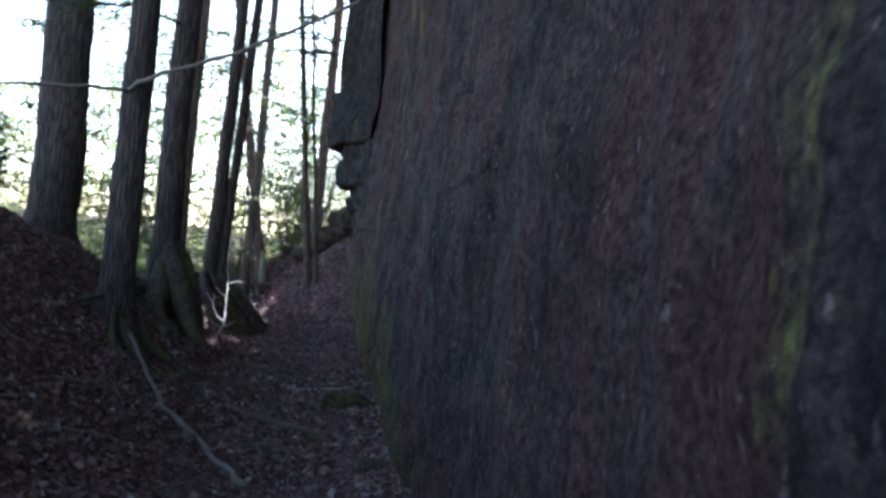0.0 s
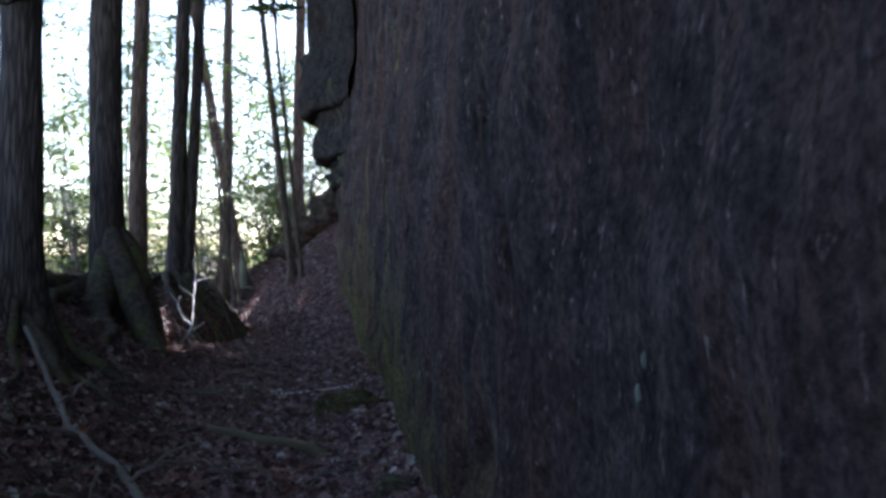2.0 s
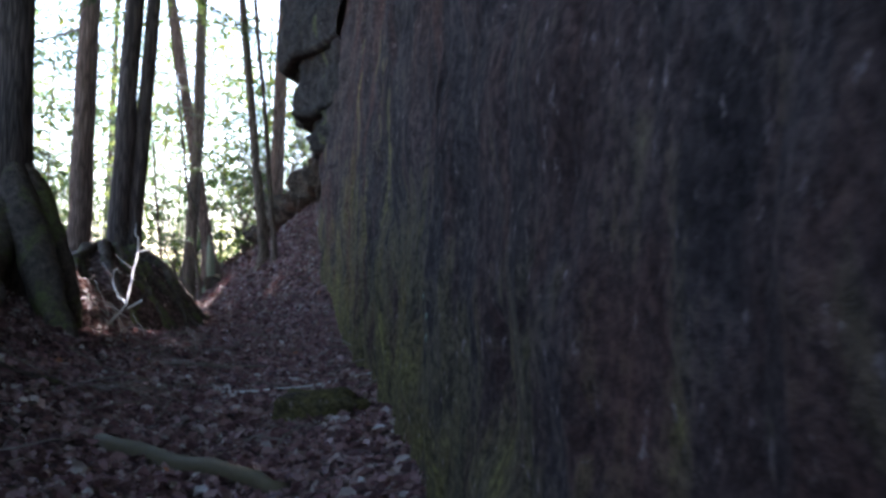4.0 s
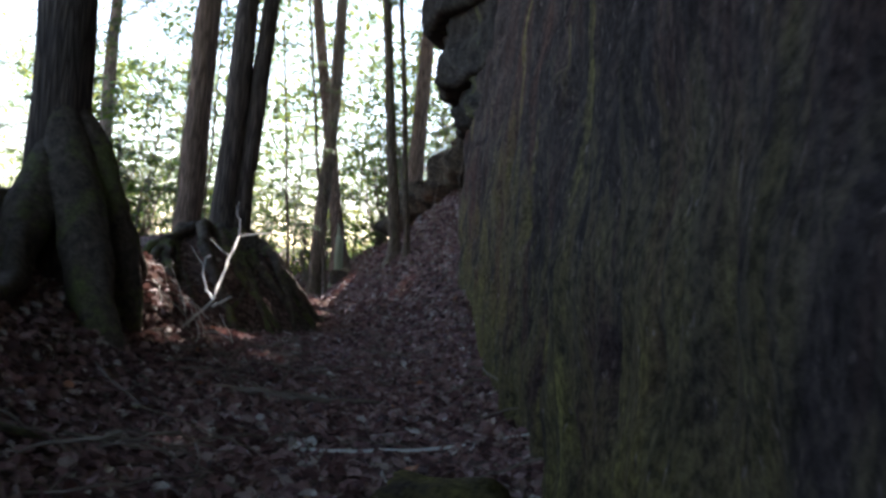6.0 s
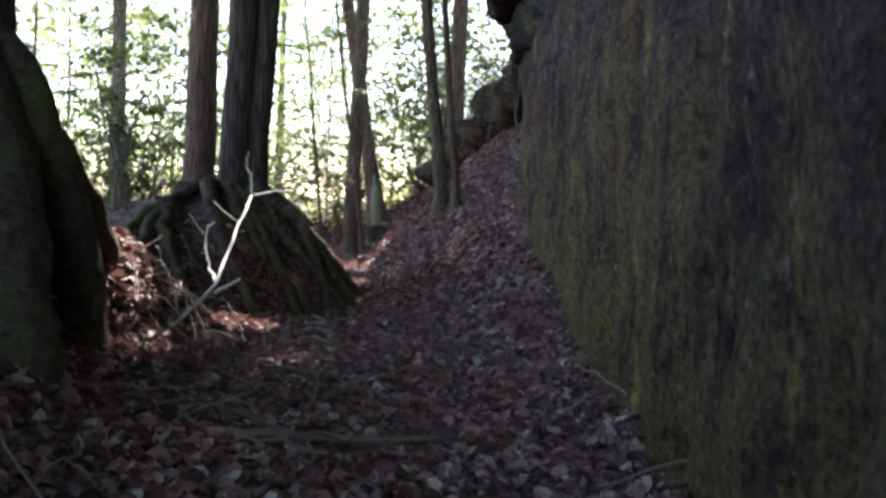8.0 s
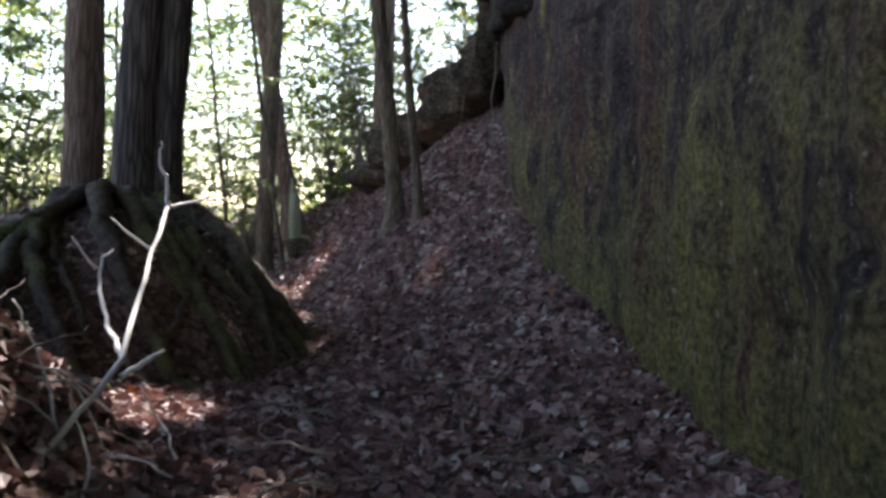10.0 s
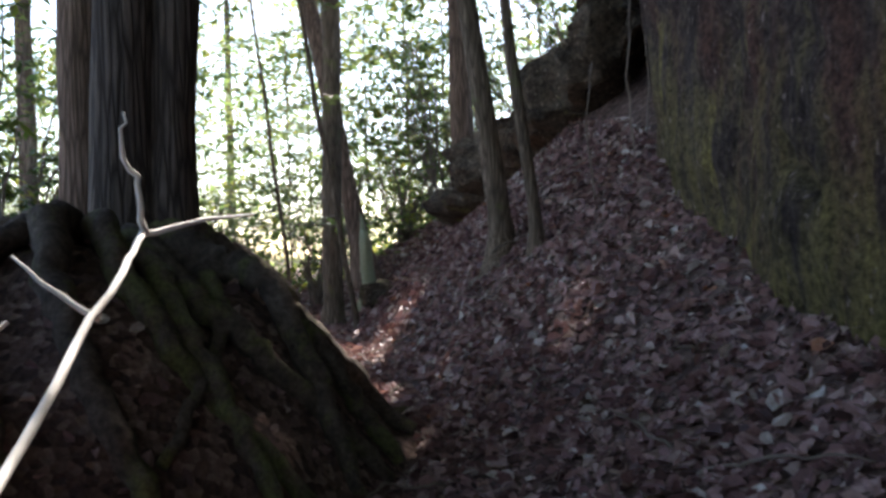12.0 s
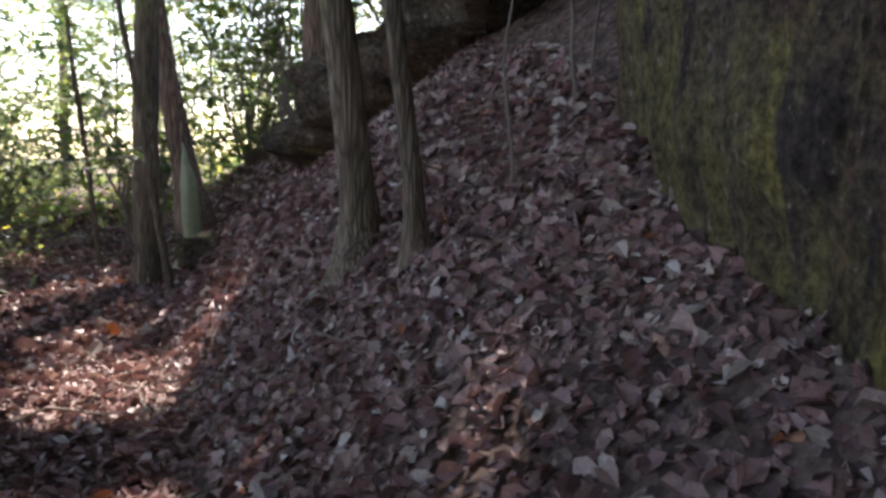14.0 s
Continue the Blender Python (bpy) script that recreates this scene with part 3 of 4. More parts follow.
conifer("reddish_tree", (-6.85, 27.2, max(0.45, gz(-6.85, 27.2))), "straight reddish-barked tree behind the rooted mound", 0.22, 18, (0.012, 0.01), BARK_RED, 0.5, 1.2, [(5, 300, 3)], seed=14)
D = (-5.2, 24.55)
mound_roots = []
for k, (tx, ty, bend, r0) in enumerate([(-4.12, 26.15, 0.12, 0.15), (-3.88, 25.6, 0.06, 0.14), (-3.8, 25.0, 0.1, 0.15), (-3.78, 24.45, -0.08, 0.13), (-3.85, 23.9, 0.1, 0.15), (-3.95, 23.4, -0.1, 0.12),
                                        (-4.05, 22.95, -0.22, 0.15), (-3.9, 23.6, -0.28, 0.13), (-3.78, 24.2, -0.3, 0.14), (-4.5, 22.5, -0.25, 0.14), (-5.2, 22.3, -0.1, 0.13), (-6.1, 22.6, 0.12, 0.12), (-4.6, 26.4, -0.15, 0.12),
                                        (-4.1, 24.2, 0.22, 0.08), (-4.2, 25.3, -0.2, 0.08), (-4.4, 23.2, 0.22, 0.08), (-4.8, 22.9, -0.22, 0.07), (-3.95, 24.75, -0.24, 0.07), (-4.35, 25.9, 0.2, 0.08)]):
    path = [(D[0], D[1], 1.3)]
    for q in range(1, 11):
        f = q / 10
        px = D[0] + (tx - D[0]) * f - (ty - D[1]) * bend * math.sin(math.pi * f)
        py = D[1] + (ty - D[1]) * f + (tx - D[0]) * bend * math.sin(math.pi * f)
        path.append((px, py, min(1.36, ground_z(px, py) + 0.85 * r0 * (1 - f ** 3) + 0.03 * math.sin(5 * f + k))))
    mound_roots.append((path, r0 * 0.68, r0 * 0.3))
conifer("rooted_tree", (D[0], D[1], 1.1), "dark twin-stemmed tree above a mound of mossy roots", 0.165, 17, (0.028, 0.0), BARK, 0.3, 0.8, [(4.5, 40, 2.6), (5.2, 330, 2.5)], seed=15, roots=mound_roots, fork=(0.17, 0.08, (0.036, 0.004), 0.13))
conifer("trail_tree", (-6.68, 34.7, 0.0), "straight grey-brown tree beside the trail", 0.17, 20, (0.003, 0.0), BARK_GREY, 0.3, 0.5, [(6, 250, 3)], seed=16)
conifer("leaning_tree", (-6.5, 36.4, 0.95), "leaning tree with curved base behind the stump", 0.18, 15, (-0.2, 0.03), BARK_RED, 0.35, 0.8, [(7, 80, 3)], seed=17)
conifer("slender_tree", (-3.46, 28.05, gz(-3.46, 28.05)), "slender leaning brown tree on the leaf slope", 0.095, 12, (-0.125, -0.02), BARK_GREY, 0.5, 0.35, [], seed=18)
conifer("slender_tree", (-3.16, 27.5, gz(-3.16, 27.5)), "thin leaning sapling trunk on the leaf slope", 0.05, 11, (-0.115, -0.02), BARK_GREY, 0.3, 0.3, [], seed=19)
conifer("ledge_tree", (-4.75, 36.0, 1.6), "straight tree growing behind the mossy ledge", 0.2, 18, (0.005, 0), BARK_RED, 0.3, 0.5, [(5, 90, 3)], crown=False, seed=20)

for k, (x, y, lean, h) in enumerate([(-5.9, 33.0, -0.16, 8), (-7.7, 36.0, -0.12, 7)]):
    rr = random.Random(300 + k)
    conifer("understorey_sapling", (x, y, gz(x, y)), "thin leaning sapling with sparse needle sprays", 0.045, h, (lean, 0), BARK_GREY, 0.2, 0.2,
            [(rr.uniform(1, h * 0.9), rr.uniform(0, 360), rr.uniform(0.6, 1.8)) for _ in range(9)], crown=False, seed=310 + k, group="understorey saplings", seg=8)

rr = random.Random(400)
young = conifer("young_hemlock", (-10.2, 36.0, gz(-10.2, 36.0)), "young hemlock with pale drooping needle boughs", 0.04, 8.5, (0.01, 0), BARK_GREY, 0.2, 0.2,
                [(0.7 + 7.4 * k / 34, k * 137.5, (2.3 - 1.6 * k / 34) * rr.uniform(0.7, 1.1)) for k in range(34)], crown=False, seed=401, group="young hemlocks", seg=8)
for k, (x, y) in enumerate([(-12.6, 39.5), (-8.6, 41.5), (-14.0, 35.5), (-6.3, 46.0), (-3.6, 45.0), (-10.8, 46.0), (-15.5, 44.0), (-11.6, 30.5), (-8.9, 47.5), (-13.2, 26.5)]):
    copy_thing(young, pose(x, y, gz(x, y), 0, 0, 53 * k))

# woods beyond
rng = random.Random(5)
far_spots = []
while len(far_spots) < 15:
    y = rng.uniform(42, 95)
    x = rng.uniform(-0.75 * y - 4, -0.02 * y + 6)
    if all(math.hypot(x - a, y - b) > 2.0 for a, b in far_spots):
        far_spots.append((x, y))
proto = []
for k in range(4):
    x, y = far_spots[k]
    rr = random.Random(60 + k)
    proto.append(conifer("forest_tree", (x, y, gz(x, y)), "tall slim tree trunk in sunlit woods", 0.13 + 0.05 * k, 18 + k, (rr.uniform(-0.03, 0.03), 0), BARK_FAR, 0.2, 0.5,
                         [(rr.uniform(3, 15), rr.uniform(0, 360), rr.uniform(2, 4)) for _ in range(10)], seed=70 + k, group="trees of the sunlit woods", seg=10))
for k, (x, y) in enumerate(far_spots[4:]):
    copy_thing(proto[k % 4], pose(x, y, gz(x, y), 0, 0, (k * 67) % 360))


def leaf_quad(verts, faces, c, d, w_dir, l, w):
    k = len(verts)
    m = c + d * (l * 0.5)
    verts.extend([tuple(c), tuple(m + w_dir * w), tuple(c + d * l), tuple(m - w_dir * w)])
    faces.append((k, k + 1, k + 2, k + 3))


def rhododendron(place, height, spread, stems, seed, label, leaf=0.19, name="rhododendron_shrub", mat=RHODO, whorls=15):
    rg = random.Random(seed)
    root = thing(name, place, label, "shrub", "rhododendrons of the understorey")
    verts, faces = [], []
    x, y, z = place
    for s in range(stems):
        bm = bmesh.new()
        a = rg.uniform(0, 6.28)
        tip = Vector((x + math.cos(a) * spread * rg.uniform(0.3, 1), y + math.sin(a) * spread * rg.uniform(0.3, 1), z + height * rg.uniform(0.55, 1)))
        pts = wander((x + rg.uniform(-0.1, 0.1), y + rg.uniform(-0.1, 0.1), z - 0.1), tip, 7, 0.12, rg)
        tube(bm, pts, taper(0.028, 0.008, 7), 5)
        for k in range(whorls):
            i = rg.uniform(2.2, 7)
            j = min(6, int(i))
            p = pts[j].lerp(pts[j + 1], i - j)
            q = p + Vector((rg.uniform(-0.35, 0.35), rg.uniform(-0.35, 0.35), rg.uniform(0.02, 0.3)))
            tube(bm, [p, p.lerp(q, 0.5) + Vector((0, 0, -0.02)), q], [0.007, 0.006, 0.004], 4)
            turn = rg.uniform(0, 6.28)
            for m in range(7):
                b = turn + m * 0.9
                d = Vector((math.cos(b), math.sin(b), rg.uniform(-0.75, 0.1))).normalized()
                w = d.cross(Vector((0, 0, 1))).normalized()
                leaf_quad(verts, faces, q, d, w, leaf * rg.uniform(0.7, 1.15), leaf * 0.16)
        part("stem", bm, TWIG, root)
    raw("foliage", verts, faces, mat, root)["kind"] = "stuff"
    return root


SHRUBS = [(-8.0, 38.5, 3.2, 1.6, 16), (-5.6, 40.5, 4.6, 1.8, 24), (-7.2, 44, 4.5, 2.5, 24), (-10, 36, 2.8, 2.0, 14), (-9.3, 30.0, 4.2, 1.3, 14), 
          (-3.2, 40, 4.0, 2.4, 22), (-2.2, 34.5, 3.4, 1.8, 18), (-0.8, 31.5, 3.2, 1.6, 14), (-12.5, 33, 2.6, 2.2, 14), (-12, 42, 3.0, 2.4, 16), (-9.8, 21.5, 1.6, 1.0, 8), (-8.6, 18.2, 1.4, 1.0, 8), (-5.6, 14.6, 1.3, 0.8, 8), (-6.6, 17.0, 1.2, 0.8, 8)]
for k, (x, y, h, sp, st) in enumerate(SHRUBS):
    rhododendron((x, y, gz(x, y)), h, sp, st, 200 + k, "glossy green rhododendron shrub with long drooping leaves")
rhododendron((-8.3, 27.9, gz(-8.3, 27.9)), 4.3, 0.9, 7, 241, "tall open rhododendron with dark whorls of drooping leaves", 0.27, whorls=8)

# bright leafy woods far behind, past counting
rng = random.Random(9)
verts, faces = [], []
clumps = 0
while clumps < 6600:
    y = 43 + 65 * rng.random() ** 1.3
    x = rng.uniform(-0.85 * y - 6, 0.1 * y + 8)
    zc = gz(x, min(y, 44)) + (rng.random() ** 1.5) * (2.0 + y * 0.33)
    if noise.noise(Vector((x * 0.16, y * 0.05, zc * 0.2))) < -0.14 - 0.02 * zc + 0.0016 * zc * zc:
        continue
    clumps += 1
    a = rng.uniform(0, 6.28)
    reach = rng.uniform(0.5, 1.5)
    for m in range(46):
        u, v = rng.gauss(0, reach), rng.gauss(0, 0.4)
        c = Vector((x + u * math.cos(a) - v * math.sin(a), y + u * math.sin(a) + v * math.cos(a), max(0.1, zc + rng.gauss(0, 0.16) - 0.14 * u * u)))
        d = Vector((rng.uniform(-1, 1), rng.uniform(-1, 1), rng.uniform(-0.7, 0.2))).normalized()
        w = d.cross(Vector((rng.uniform(-0.6, 0.6), rng.uniform(-0.6, 0.6), 1))).normalized()
        leaf_quad(verts, faces, c, d, w, rng.uniform(0.125, 0.40), rng.uniform(0.04, 0.095))
tagged(raw("far_foliage", verts, faces, WOODS), "sunlit yellow-green foliage of the distant woods", "foliage", kind="stuff")

# low leafy growth on the flat left of the trail
verts, faces = [], []
clumps = 0
while clumps < 450:
    x, y = rng.uniform(-20, -7.5), rng.uniform(31, 47)
    zc = gz(x, y) + 0.15 + 2.6 * rng.random() ** 2
    if x > -7.5 - 0.25 * (y - 31) or noise.noise(Vector((x * 0.3, y * 0.3, zc * 0.4))) < -0.05:
        continue
    clumps += 1
    for m in range(40):
        c = Vector((x + rng.gauss(0, 0.4), y + rng.gauss(0, 0.4), max(gz(x, y) + 0.05, zc + rng.gauss(0, 0.16))))
        d = Vector((rng.uniform(-1, 1), rng.uniform(-1, 1), rng.uniform(-0.7, 0.2))).normalized()
        w = d.cross(Vector((rng.uniform(-0.6, 0.6), rng.uniform(-0.6, 0.6), 1))).normalized()
        leaf_quad(verts, faces, c, d, w, rng.uniform(0.08, 0.2), rng.uniform(0.02, 0.05))
tagged(raw("low_foliage", verts, faces, WOODS), "pale yellow-green undergrowth in patchy sunlight", "foliage", kind="stuff")

# evergreen canopy ahead and to the left of the trail; it keeps the trail in shade, but for a few gaps
verts, faces = [], []
to_sun = Vector((-math.sin(radians(SUN_AZ)) * math.cos(radians(SUN_EL)), math.cos(radians(SUN_AZ)) * math.cos(radians(SUN_EL)), math.sin(radians(SUN_EL))))
GAPS = [(Vector((-4.1, 20.5, 0.4)), 0.6), (Vector((-4.3, 22.8, 1.2)), 0.3), (Vector((-4.3, 26.4, 0.2)), 0.1), (Vector((-4.2, 25.2, 0.7)), 0.15), (Vector((-5.2, 28.9, 0.2)), 0.5), (Vector((-7.4, 31.0, 0.2)), 1.6), (Vector((-8.5, 36.0, 0.2)), 1.6)]
for k in range(6200):
    dense = k < 4000
    x, y = (rng.uniform(-19, 9), rng.uniform(17, 60)) if dense else (rng.uniform(-22, 16), rng.uniform(-22, 17))
    zc = rng.uniform(17, 24)
    for m in range(16):
        c = Vector((x + rng.gauss(0, 0.9), y + rng.gauss(0, 0.9), zc + rng.gauss(0, 0.3)))
        d = Vector((rng.uniform(-1, 1), rng.uniform(-1, 1), rng.uniform(-0.5, 0.3))).normalized()
        w = d.cross(Vector((rng.uniform(-0.5, 0.5), rng.uniform(-0.5, 0.5), 1))).normalized()
        if any((c - g).cross(to_sun).length < r + 0.4 for g, r in GAPS):
            continue
        leaf_quad(verts, faces, c, d, w, rng.uniform(0.4, 0.8), rng.uniform(0.12, 0.25))
tagged(raw("canopy_foliage", verts, faces, NEEDLE), "dense evergreen canopy over the trail", "foliage", kind="stuff")

# ---- leaf litter ----
rng = random.Random(21)
verts, faces = [], []


def litter_leaf(x, y, lift, size):
    z = gz(x, y) + lift
    e = 0.06
    n = Vector((gz(x - e, y) - gz(x + e, y), gz(x, y - e) - gz(x, y + e), 2 * e)).normalized()
    n = (n + Vector((rng.uniform(-0.8, 0.8), rng.uniform(-0.8, 0.8), 0))).normalized()
    a = rng.uniform(0, 6.28)
    d = Vector((math.cos(a), math.sin(a), 0))
    d = (d - n * d.dot(n)).normalized()
    s = n.cross(d)
    c = Vector((x, y, z))
    l, w, curl = size, size * rng.uniform(0.22, 0.42), size * rng.uniform(-0.25, 0.45)
    k = len(verts)
    fold, bend = curl, size * rng.uniform(-0.2, 0.25)
    q = [c - d * l * 0.5 + n * bend, c, c + d * l * 0.55 + n * bend,
         c + d * l * 0.25 + s * w * rng.uniform(0.6, 1.0) + n * fold, c - d * l * 0.2 + s * w + n * fold,
         c - d * l * 0.2 - s * w + n * fold * 0.7, c + d * l * 0.25 - s * w * rng.uniform(0.6, 1.0) + n * fold]
    verts.extend(tuple(v) for v in q)
    faces.append((k, k + 1, k + 2, k + 3, k + 4))
    faces.append((k, k + 5, k + 6, k + 2, k + 1))


count = 0
while count < 112000:
    y = 5 + 31 * rng.random() ** 0.9
    x = rng.uniform(-9.0, 1.2)
    if x > foot_x(y) + 0.1 or x < lerp_at(y, TRAIL_Y, TRAIL_X) - 4.4:
        continue
    if math.hypot((x + 5.4) / 1.75, (y - 24.35) / 1.9) < 0.97 and rng.random() < 0.93:
        continue
    litter_leaf(x, y, rng.uniform(0.0, 0.025), rng.choice((0.04, 0.05, 0.06, 0.075, 0.1)))
    count += 1
for k in range(14000):
    litter_leaf(rng.uniform(-17, -4.5), rng.uniform(29, 48), rng.uniform(0, 0.05), rng.uniform(0.1, 0.17))
tagged(raw("leaf_litter", verts, faces, LITTER), "brown and purplish fallen leaves covering the trail", "leaves", kind="stuff")


# ---- things along the trail ----
def limb_part(name, pts, r0, r1, mat, parent, seed, amount=0.02, seg=7, label="", rough=0.15):
    rg = random.Random(seed)
    fine = []
    for a, b in zip(pts, pts[1:]):
        for k in range(4):
            fine.append(Vector(a).lerp(Vector(b), k / 4) + Vector((rg.uniform(-amount, amount), rg.uniform(-amount, amount), rg.uniform(-amount, amount))))
    fine.append(Vector(pts[-1]))
    bm = bmesh.new()
    tube(bm, fine, taper(r0, r1, len(fine) - 1), seg, rough, 9)
    return part(name, bm, mat, parent, label)


# bleached forked dead branch leaning out of the debris
snag = thing("dead_branch", (-3.62, 20.2, gz(-3.62, 20.2)), "bleached bare forked branch leaning out of leaf debris", "branch")
limb_part("main_stem", [(-3.82, 20.05, gz(-3.82, 20.05) - 0.05), (-3.86, 20.6, 0.44), (-3.9, 21.25, 0.62), (-4.1, 22.0, 0.9), (-4.28, 22.7, 1.15), (-4.35, 23.0, 1.27)], 0.014, 0.0115, DEADWOOD, snag, 1, 0.008)
limb_part("fork", [(-4.35, 23.0, 1.27), (-4.34, 22.95, 1.42), (-4.37, 22.9, 1.55), (-4.36, 22.9, 1.66)], 0.013, 0.004, DEADWOOD, snag, 2, 0.01)
limb_part("fork", [(-4.35, 23.0, 1.27), (-4.22, 23.1, 1.3), (-4.05, 23.25, 1.33)], 0.012, 0.004, DEADWOOD, snag, 3, 0.01)
limb_part("side_branch", [(-3.92, 21.3, 0.62), (-4.2, 21.8, 0.68), (-4.38, 22.1, 0.82), (-4.41, 22.19, 0.99), (-4.37, 22.25, 1.03)], 0.013, 0.006, DEADWOOD, snag, 4, 0.006)
limb_part("side_branch", [(-3.85, 21.1, 0.56), (-3.77, 21.15, 0.62), (-3.70, 21.2, 0.67)], 0.014, 0.008, DEADWOOD, snag, 5, 0.005)
limb_part("side_branch", [(-4.2, 22.4, 1.02), (-4.36, 22.4, 1.12), (-4.46, 22.42, 1.2)], 0.01, 0.003, DEADWOOD, snag, 6, 0.004)
limb_part("side_branch", [(-4.41, 22.15, 0.93), (-4.47, 22.1, 1.02), (-4.53, 22.1, 1.1)], 0.009, 0.003, DEADWOOD, snag, 7, 0.004)

# dry sticks tangled in the sunlit debris round the dead branch
rg = random.Random(131)
for k in range(22):
    x, y = rg.gauss(-4.05, 0.35), rg.gauss(20.5, 0.55)
    a, l = rg.uniform(0, 6.28), rg.uniform(0.25, 0.7)
    z = gz(x, y) + 0.01
    tip = (x + l * math.cos(a) * 0.8, y + l * math.sin(a) * 0.8, gz(x + l * math.cos(a) * 0.8, y + l * math.sin(a) * 0.8) + rg.uniform(0.03, 0.4) * l)
    ob = thing("dry_stick", (x, y, z), "thin bleached stick tangled in leaf debris", "stick", "dry sticks in the debris")
    limb_part("stick_body", [(x, y, z - 0.02), tuple((p + q) / 2 + rg.uniform(-0.03, 0.06) for p, q in zip((x, y, z), tip)), tip], 0.007, 0.003, DEADWOOD if k % 3 else TWIG, ob, 140 + k, 0.01, 5)

# mossy log across the trail
log = thing("mossy_log", (-1.4, 14.8, 0.1), "short mossy rotten log half sunk in leaves", "log")
limb_part("log_body", [(-2.05, 15.25, gz(-2.05, 15.25) + 0.02), (-1.5, 14.85, gz(-1.5, 14.85) + 0.05), (-1.1, 14.5, gz(-1.1, 14.5) + 0.05), (-0.8, 14.28, gz(-0.8, 14.28) + 0.02)], 0.058, 0.042, MOSSY_WOOD, log, 8, 0.012, 12, rough=0.3)


def stone(name, place, size, label, seed, mat):
    root = thing(name, place, label, "rock")
    bm = bmesh.new()
    bmesh.ops.create_icosphere(bm, subdivisions=4, radius=0.5)
    for v in bm.verts:
        p = v.co.copy()
        q = Vector([math.copysign(abs(c * 2) ** 0.55 / 2, c) for c in p])
        q *= 1 + 0.35 * noise.fractal(p * 2.2 + Vector((seed, 0, 0)), 1.0, 2.0, 4)
        v.co = Vector((q.x * size[0], q.y * size[1], q.z * size[2])) + Vector(place)
    part("stone_body", bm, mat, root)
    return root


stone("trail_rock", (-0.88, 16.4, gz(-0.88, 16.4) + 0.04), (0.62, 0.45, 0.32), "low mossy rock bedded in leaves by the boulder foot", 4, ROCK)
stone("small_rock", (-0.1, 12.4, gz(-0.1, 12.4) + 0.02), (0.3, 0.25, 0.14), "small mossy stone at the boulder foot", 9, ROCK_MOSSY)
stone("mossy_rock", (-5.7, 33.4, gz(-5.7, 33.4) + 0.1), (0.5, 0.5, 0.4), "mossy lump of rock beside the stump", 14, ROCK_MOSSY)

# fallen sticks
for k, (pts, r, name, label) in enumerate([
        ([(-1.9, 17.66, 0.0), (-1.29, 17.77, 0.03), (-0.58, 18.06, 0.04)], 0.012, "fallen_stick", "thin pale stick lying across the trail"),
        ([(-0.9, 19.6, 0.05), (-1.15, 20.2, 0.12), (-1.35, 20.9, 0.02)], 0.008, "fallen_stick", "thin bowed twig lying on leaves"),
        ([(-2.9, 18.9, 0.02), (-2.3, 19.1, 0.05), (-1.8, 19.4, 0.02)], 0.03, "fallen_stick", "dark stick half buried in leaves"),
        ([(-3.3, 17.9, 0.05), (-2.7, 17.4, 0.1), (-2.0, 17.3, 0.03)], 0.007, "fallen_stick", "fine bent twig among the leaves")]):
    ob = thing(name, pts[0][:2] + (gz(*pts[0][:2]),), label, "stick")
    limb_part("stick_body", [(x, y, gz(x, y) + h) for x, y, h in pts], r, r * 0.5, DEADWOOD if k == 0 else TWIG, ob, 20 + k, 0.01)

# pale dead branch lying down the bank
bb = thing("fallen_branch", (-2.2, 12.4, 0.5), "grey dead branch with side twigs lying down the bank", "branch")
limb_part("main_stem", [(-2.95, 13.4, 1.2), (-2.6, 12.95, 0.86), (-2.21, 12.4, 0.62), (-1.71, 11.9, 0.46), (-1.29, 11.3, 0.36), (-1.0, 10.8, 0.38)], 0.018, 0.032, TWIG, bb, 31, 0.02)
for k, (a, b) in enumerate([((-2.1, 12.3, 0.6), (-2.5, 11.7, 0.75)), ((-1.75, 11.95, 0.48), (-1.9, 11.2, 0.62)), ((-1.6, 11.75, 0.45), (-1.25, 12.0, 0.66)), ((-2.4, 12.65, 0.74), (-2.2, 12.9, 0.95)), ((-1.9, 12.1, 0.5), (-1.75, 11.4, 0.36))]):
    limb_part("side_twig", [a, tuple((p + q) / 2 + 0.03 for p, q in zip(a, b)), b], 0.012, 0.004, TWIG, bb, 40 + k, 0.02)

# twigs and thin roots strewn over the bank
rg = random.Random(77)
twigs = []
for k in range(5):
    ob = thing("bank_twig", (0, 0, 0), "thin bare twig tangled on the leaf litter", "twig", "twigs on the bank")
    l = 0.5 + 0.14 * k
    limb_part("twig_body", [(-l / 2, 0, 0.0), (-l * 0.15, 0.05, 0.07), (l * 0.2, -0.04, 0.05), (l / 2, 0.03, 0.01)], 0.009, 0.004, TWIG, ob, 50 + k, 0.02, 5)
    limb_part("side_twig", [(0, 0.01, 0.06), (0.1, 0.1, 0.12), (0.16, 0.2, 0.1)], 0.005, 0.002, TWIG, ob, 60 + k, 0.01, 4)
    twigs.append(ob)
spots = []
while len(spots) < 150:
    y = rg.uniform(9.5, 23) if len(spots) < 110 else rg.uniform(13, 30)
    x = lerp_at(y, TRAIL_Y, TRAIL_X) - rg.uniform(0.5, 3.4) if len(spots) < 110 else rg.uniform(lerp_at(y, TRAIL_Y, TRAIL_X) - 0.6, foot_x(y) - 0.15)
    if math.hypot(x - C[0], y - C[1]) > 0.8:
        spots.append((x, y))
for k, (x, y) in enumerate(spots):
    m = pose(x, y, gz(x, y) + 0.005, rg.uniform(-25, 25), rg.uniform(-25, 25), rg.uniform(0, 360))
    if k < 5:
        twigs[k].matrix_basis = m
    else:
        copy_thing(twigs[k % 5], m)

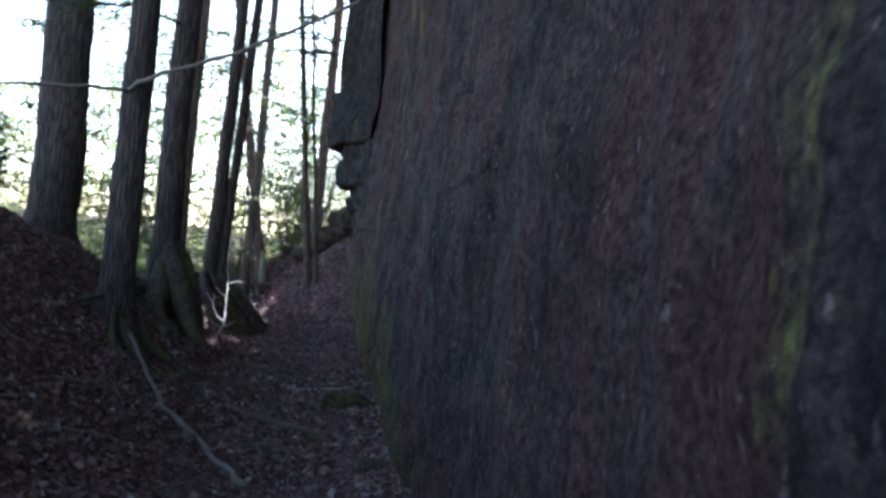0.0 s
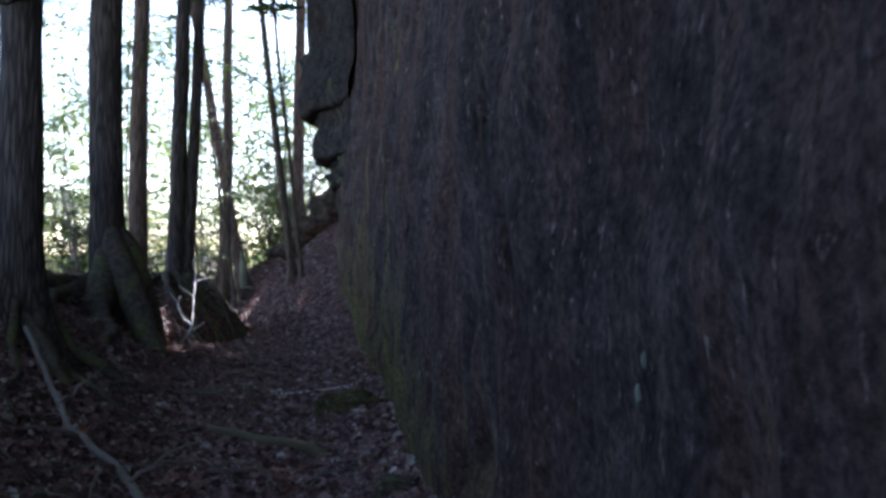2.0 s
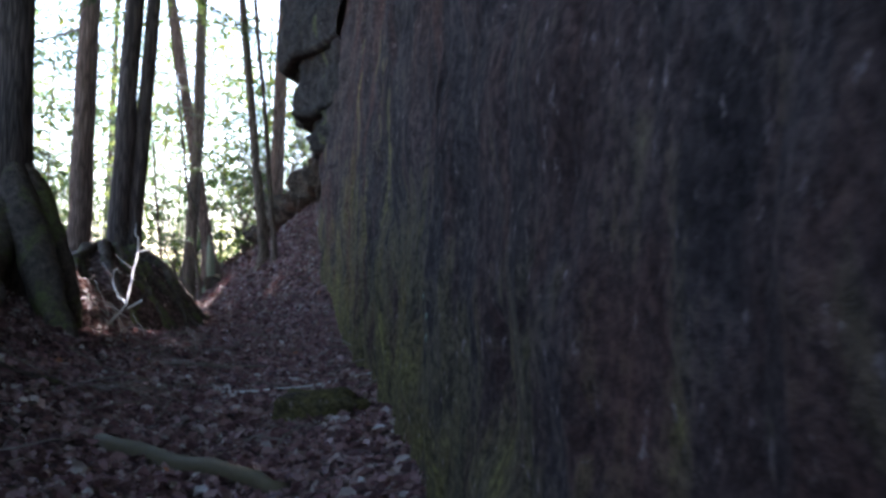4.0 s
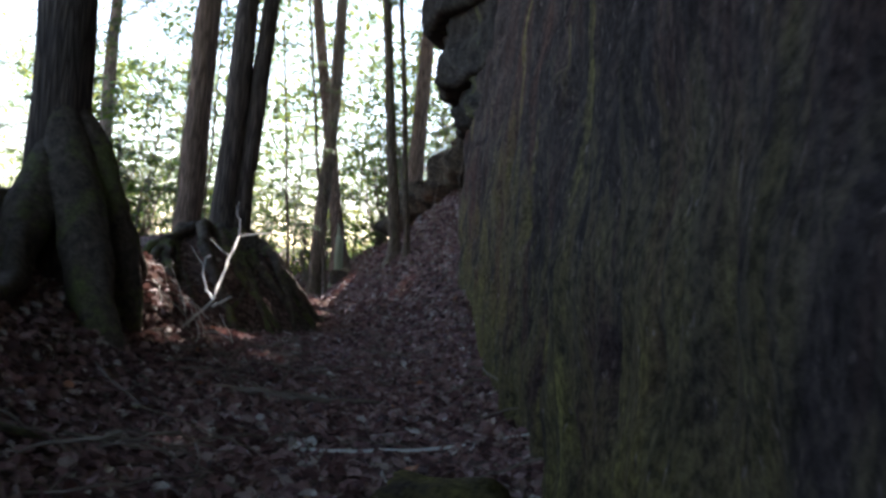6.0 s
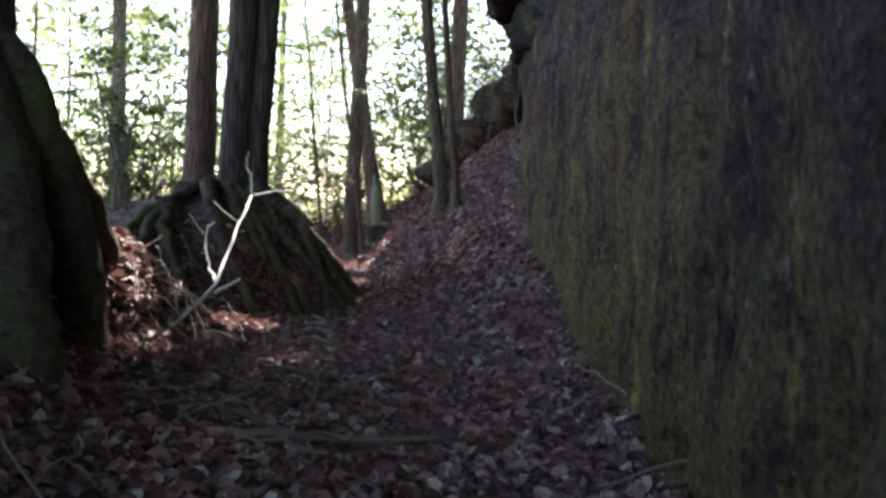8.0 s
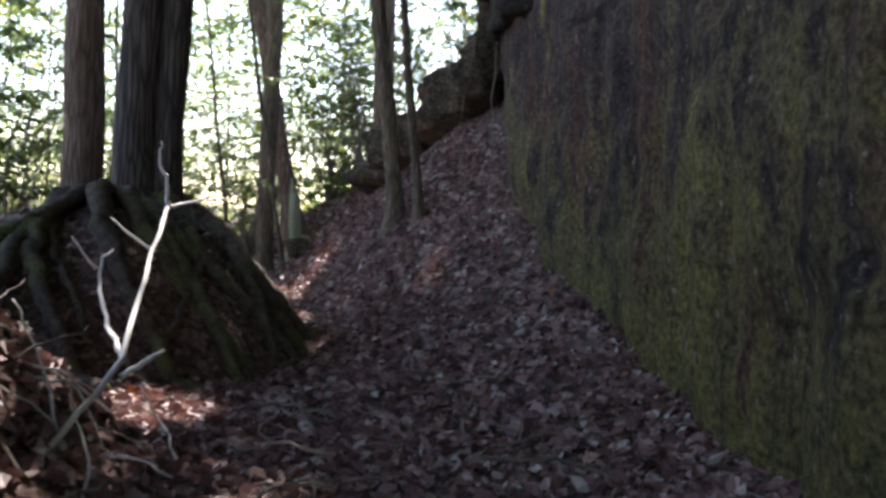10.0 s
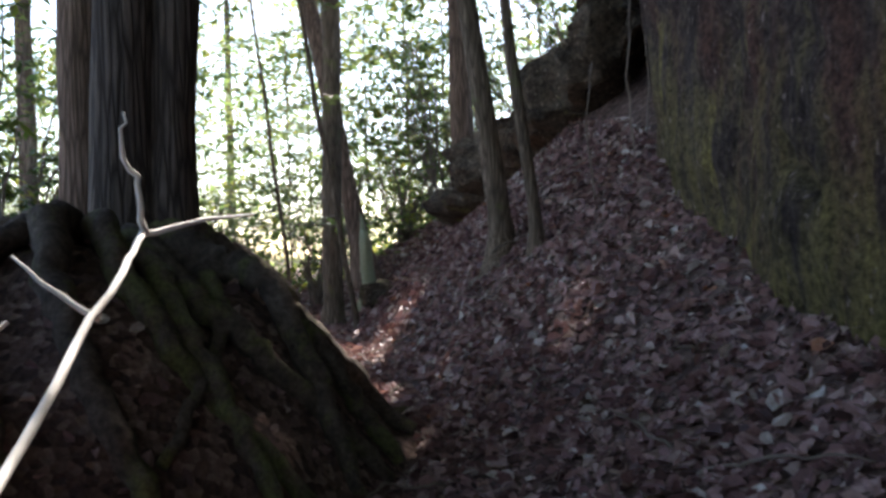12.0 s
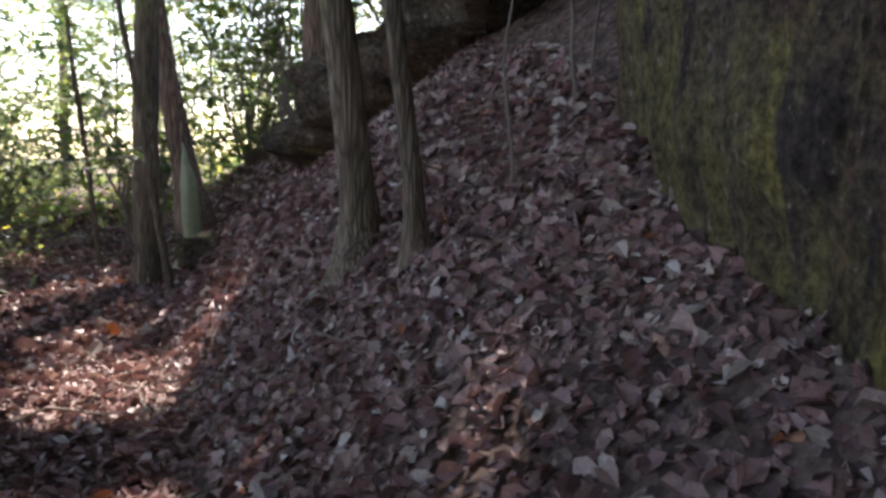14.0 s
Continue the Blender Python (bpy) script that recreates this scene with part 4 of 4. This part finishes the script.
# saplings by the boulder's end
for k, pts in enumerate([[(-2.43, 27.6, 1.75), (-2.47, 27.55, 2.5), (-2.43, 27.5, 3.1), (-2.5, 27.5, 3.6)], [(-2.3, 27.9, 1.9), (-2.28, 27.8, 2.6), (-2.36, 27.7, 3.3)], [(-2.75, 27.3, 1.5), (-2.8, 27.3, 2.1), (-2.74, 27.3, 2.6)]]):
    ob = thing("sapling", (pts[0][0], pts[0][1], gz(*pts[0][:2])), "thin bare grey sapling stem rising from leaf litter", "sapling", "saplings by the boulder")
    limb_part("stem", [(pts[0][0], pts[0][1], gz(*pts[0][:2]) - 0.05)] + pts[1:], 0.010, 0.004, TWIG, ob, 80 + k, 0.01, 6)

# stump beside the trail tree
ob = thing("stump", (-6.3, 34.6, gz(-6.3, 34.6)), "pale broken mossy stump beside the trail tree", "stump")
bm = bmesh.new()
base = gz(-6.05, 34.4)
tube(bm, [(-6.08, 34.4, base - 0.1), (-6.07, 34.4, base + 0.25), (-6.1, 34.42, base + 0.6), (-6.09, 34.4, base + 0.95), (-6.13, 34.41, base + 1.15)], [0.19, 0.12, 0.105, 0.09, 0.05], 14, 0.55, 12)
tube(bm, [(-6.12, 34.42, base + 0.5), (-6.15, 34.42, base + 0.95), (-6.16, 34.43, base + 1.3), (-6.18, 34.43, base + 1.42)], [0.07, 0.06, 0.035, 0.008], 9, 0.5, 12)
part("stump_body", bm, STUMP_MOSS, ob)

# long dead limb hanging across from a tree beside the path
hl = thing("hanging_limb", (-5.6, 14.3, 3.7), "long thin dead limb sagging between the trees and boulder top", "branch")
limb_part("limb_body", [(-3.75, 14.75, 4.0), (-3.55, 14.45, 4.1), (-3.1, 14.2, 4.2), (-2.07, 14.2, 4.62), (-1.0, 14.2, 5.22), (0.1, 14.2, 6.4), (0.4, 14.2, 7.4)], 0.03, 0.02, TWIG, hl, 91, 0.02)
limb_part("limb_body", [(-3.75, 14.75, 4.0), (-4.3, 14.3, 3.95), (-5.1, 14.2, 3.87), (-6.5, 14.2, 3.9)], 0.028, 0.012, TWIG, hl, 92, 0.02)

# pale lichen patches on the boulder's face
face = next(o for o in big.children if o.name.startswith("rock_face"))
co = np.empty(len(face.data.vertices) * 3)
face.data.vertices.foreach_get("co", co)
co = co.reshape(-1, 3)
co = co[co[:, 0] < 1.6]
LICHEN = plain_wood("pale_lichen", (0.10, 0.115, 0.08), (0.22, 0.225, 0.17), 0.95)
for k, (y, z, r) in enumerate([(8.56, 1.5, 0.014), (8.6, 1.42, 0.02), (13.2, 1.05, 0.012), (13.28, 0.97, 0.014), (13.36, 1.1, 0.009)]):
    p = co[np.argmin((co[:, 1] - y) ** 2 + (co[:, 2] - z) ** 2)]
    bm = bmesh.new()
    bmesh.ops.create_icosphere(bm, subdivisions=3, radius=1.0)
    for v in bm.verts:
        f = 1 + 0.5 * noise.fractal(v.co * 1.8 + Vector((k * 3.1, 0, 0)), 1.0, 2.0, 4)
        v.co = Vector((v.co.x * 0.008, v.co.y * r * f, v.co.z * r * 1.3 * f)) + Vector(p)
    part("lichen_patch", bm, LICHEN, big, "pale grey-green lichen patch")
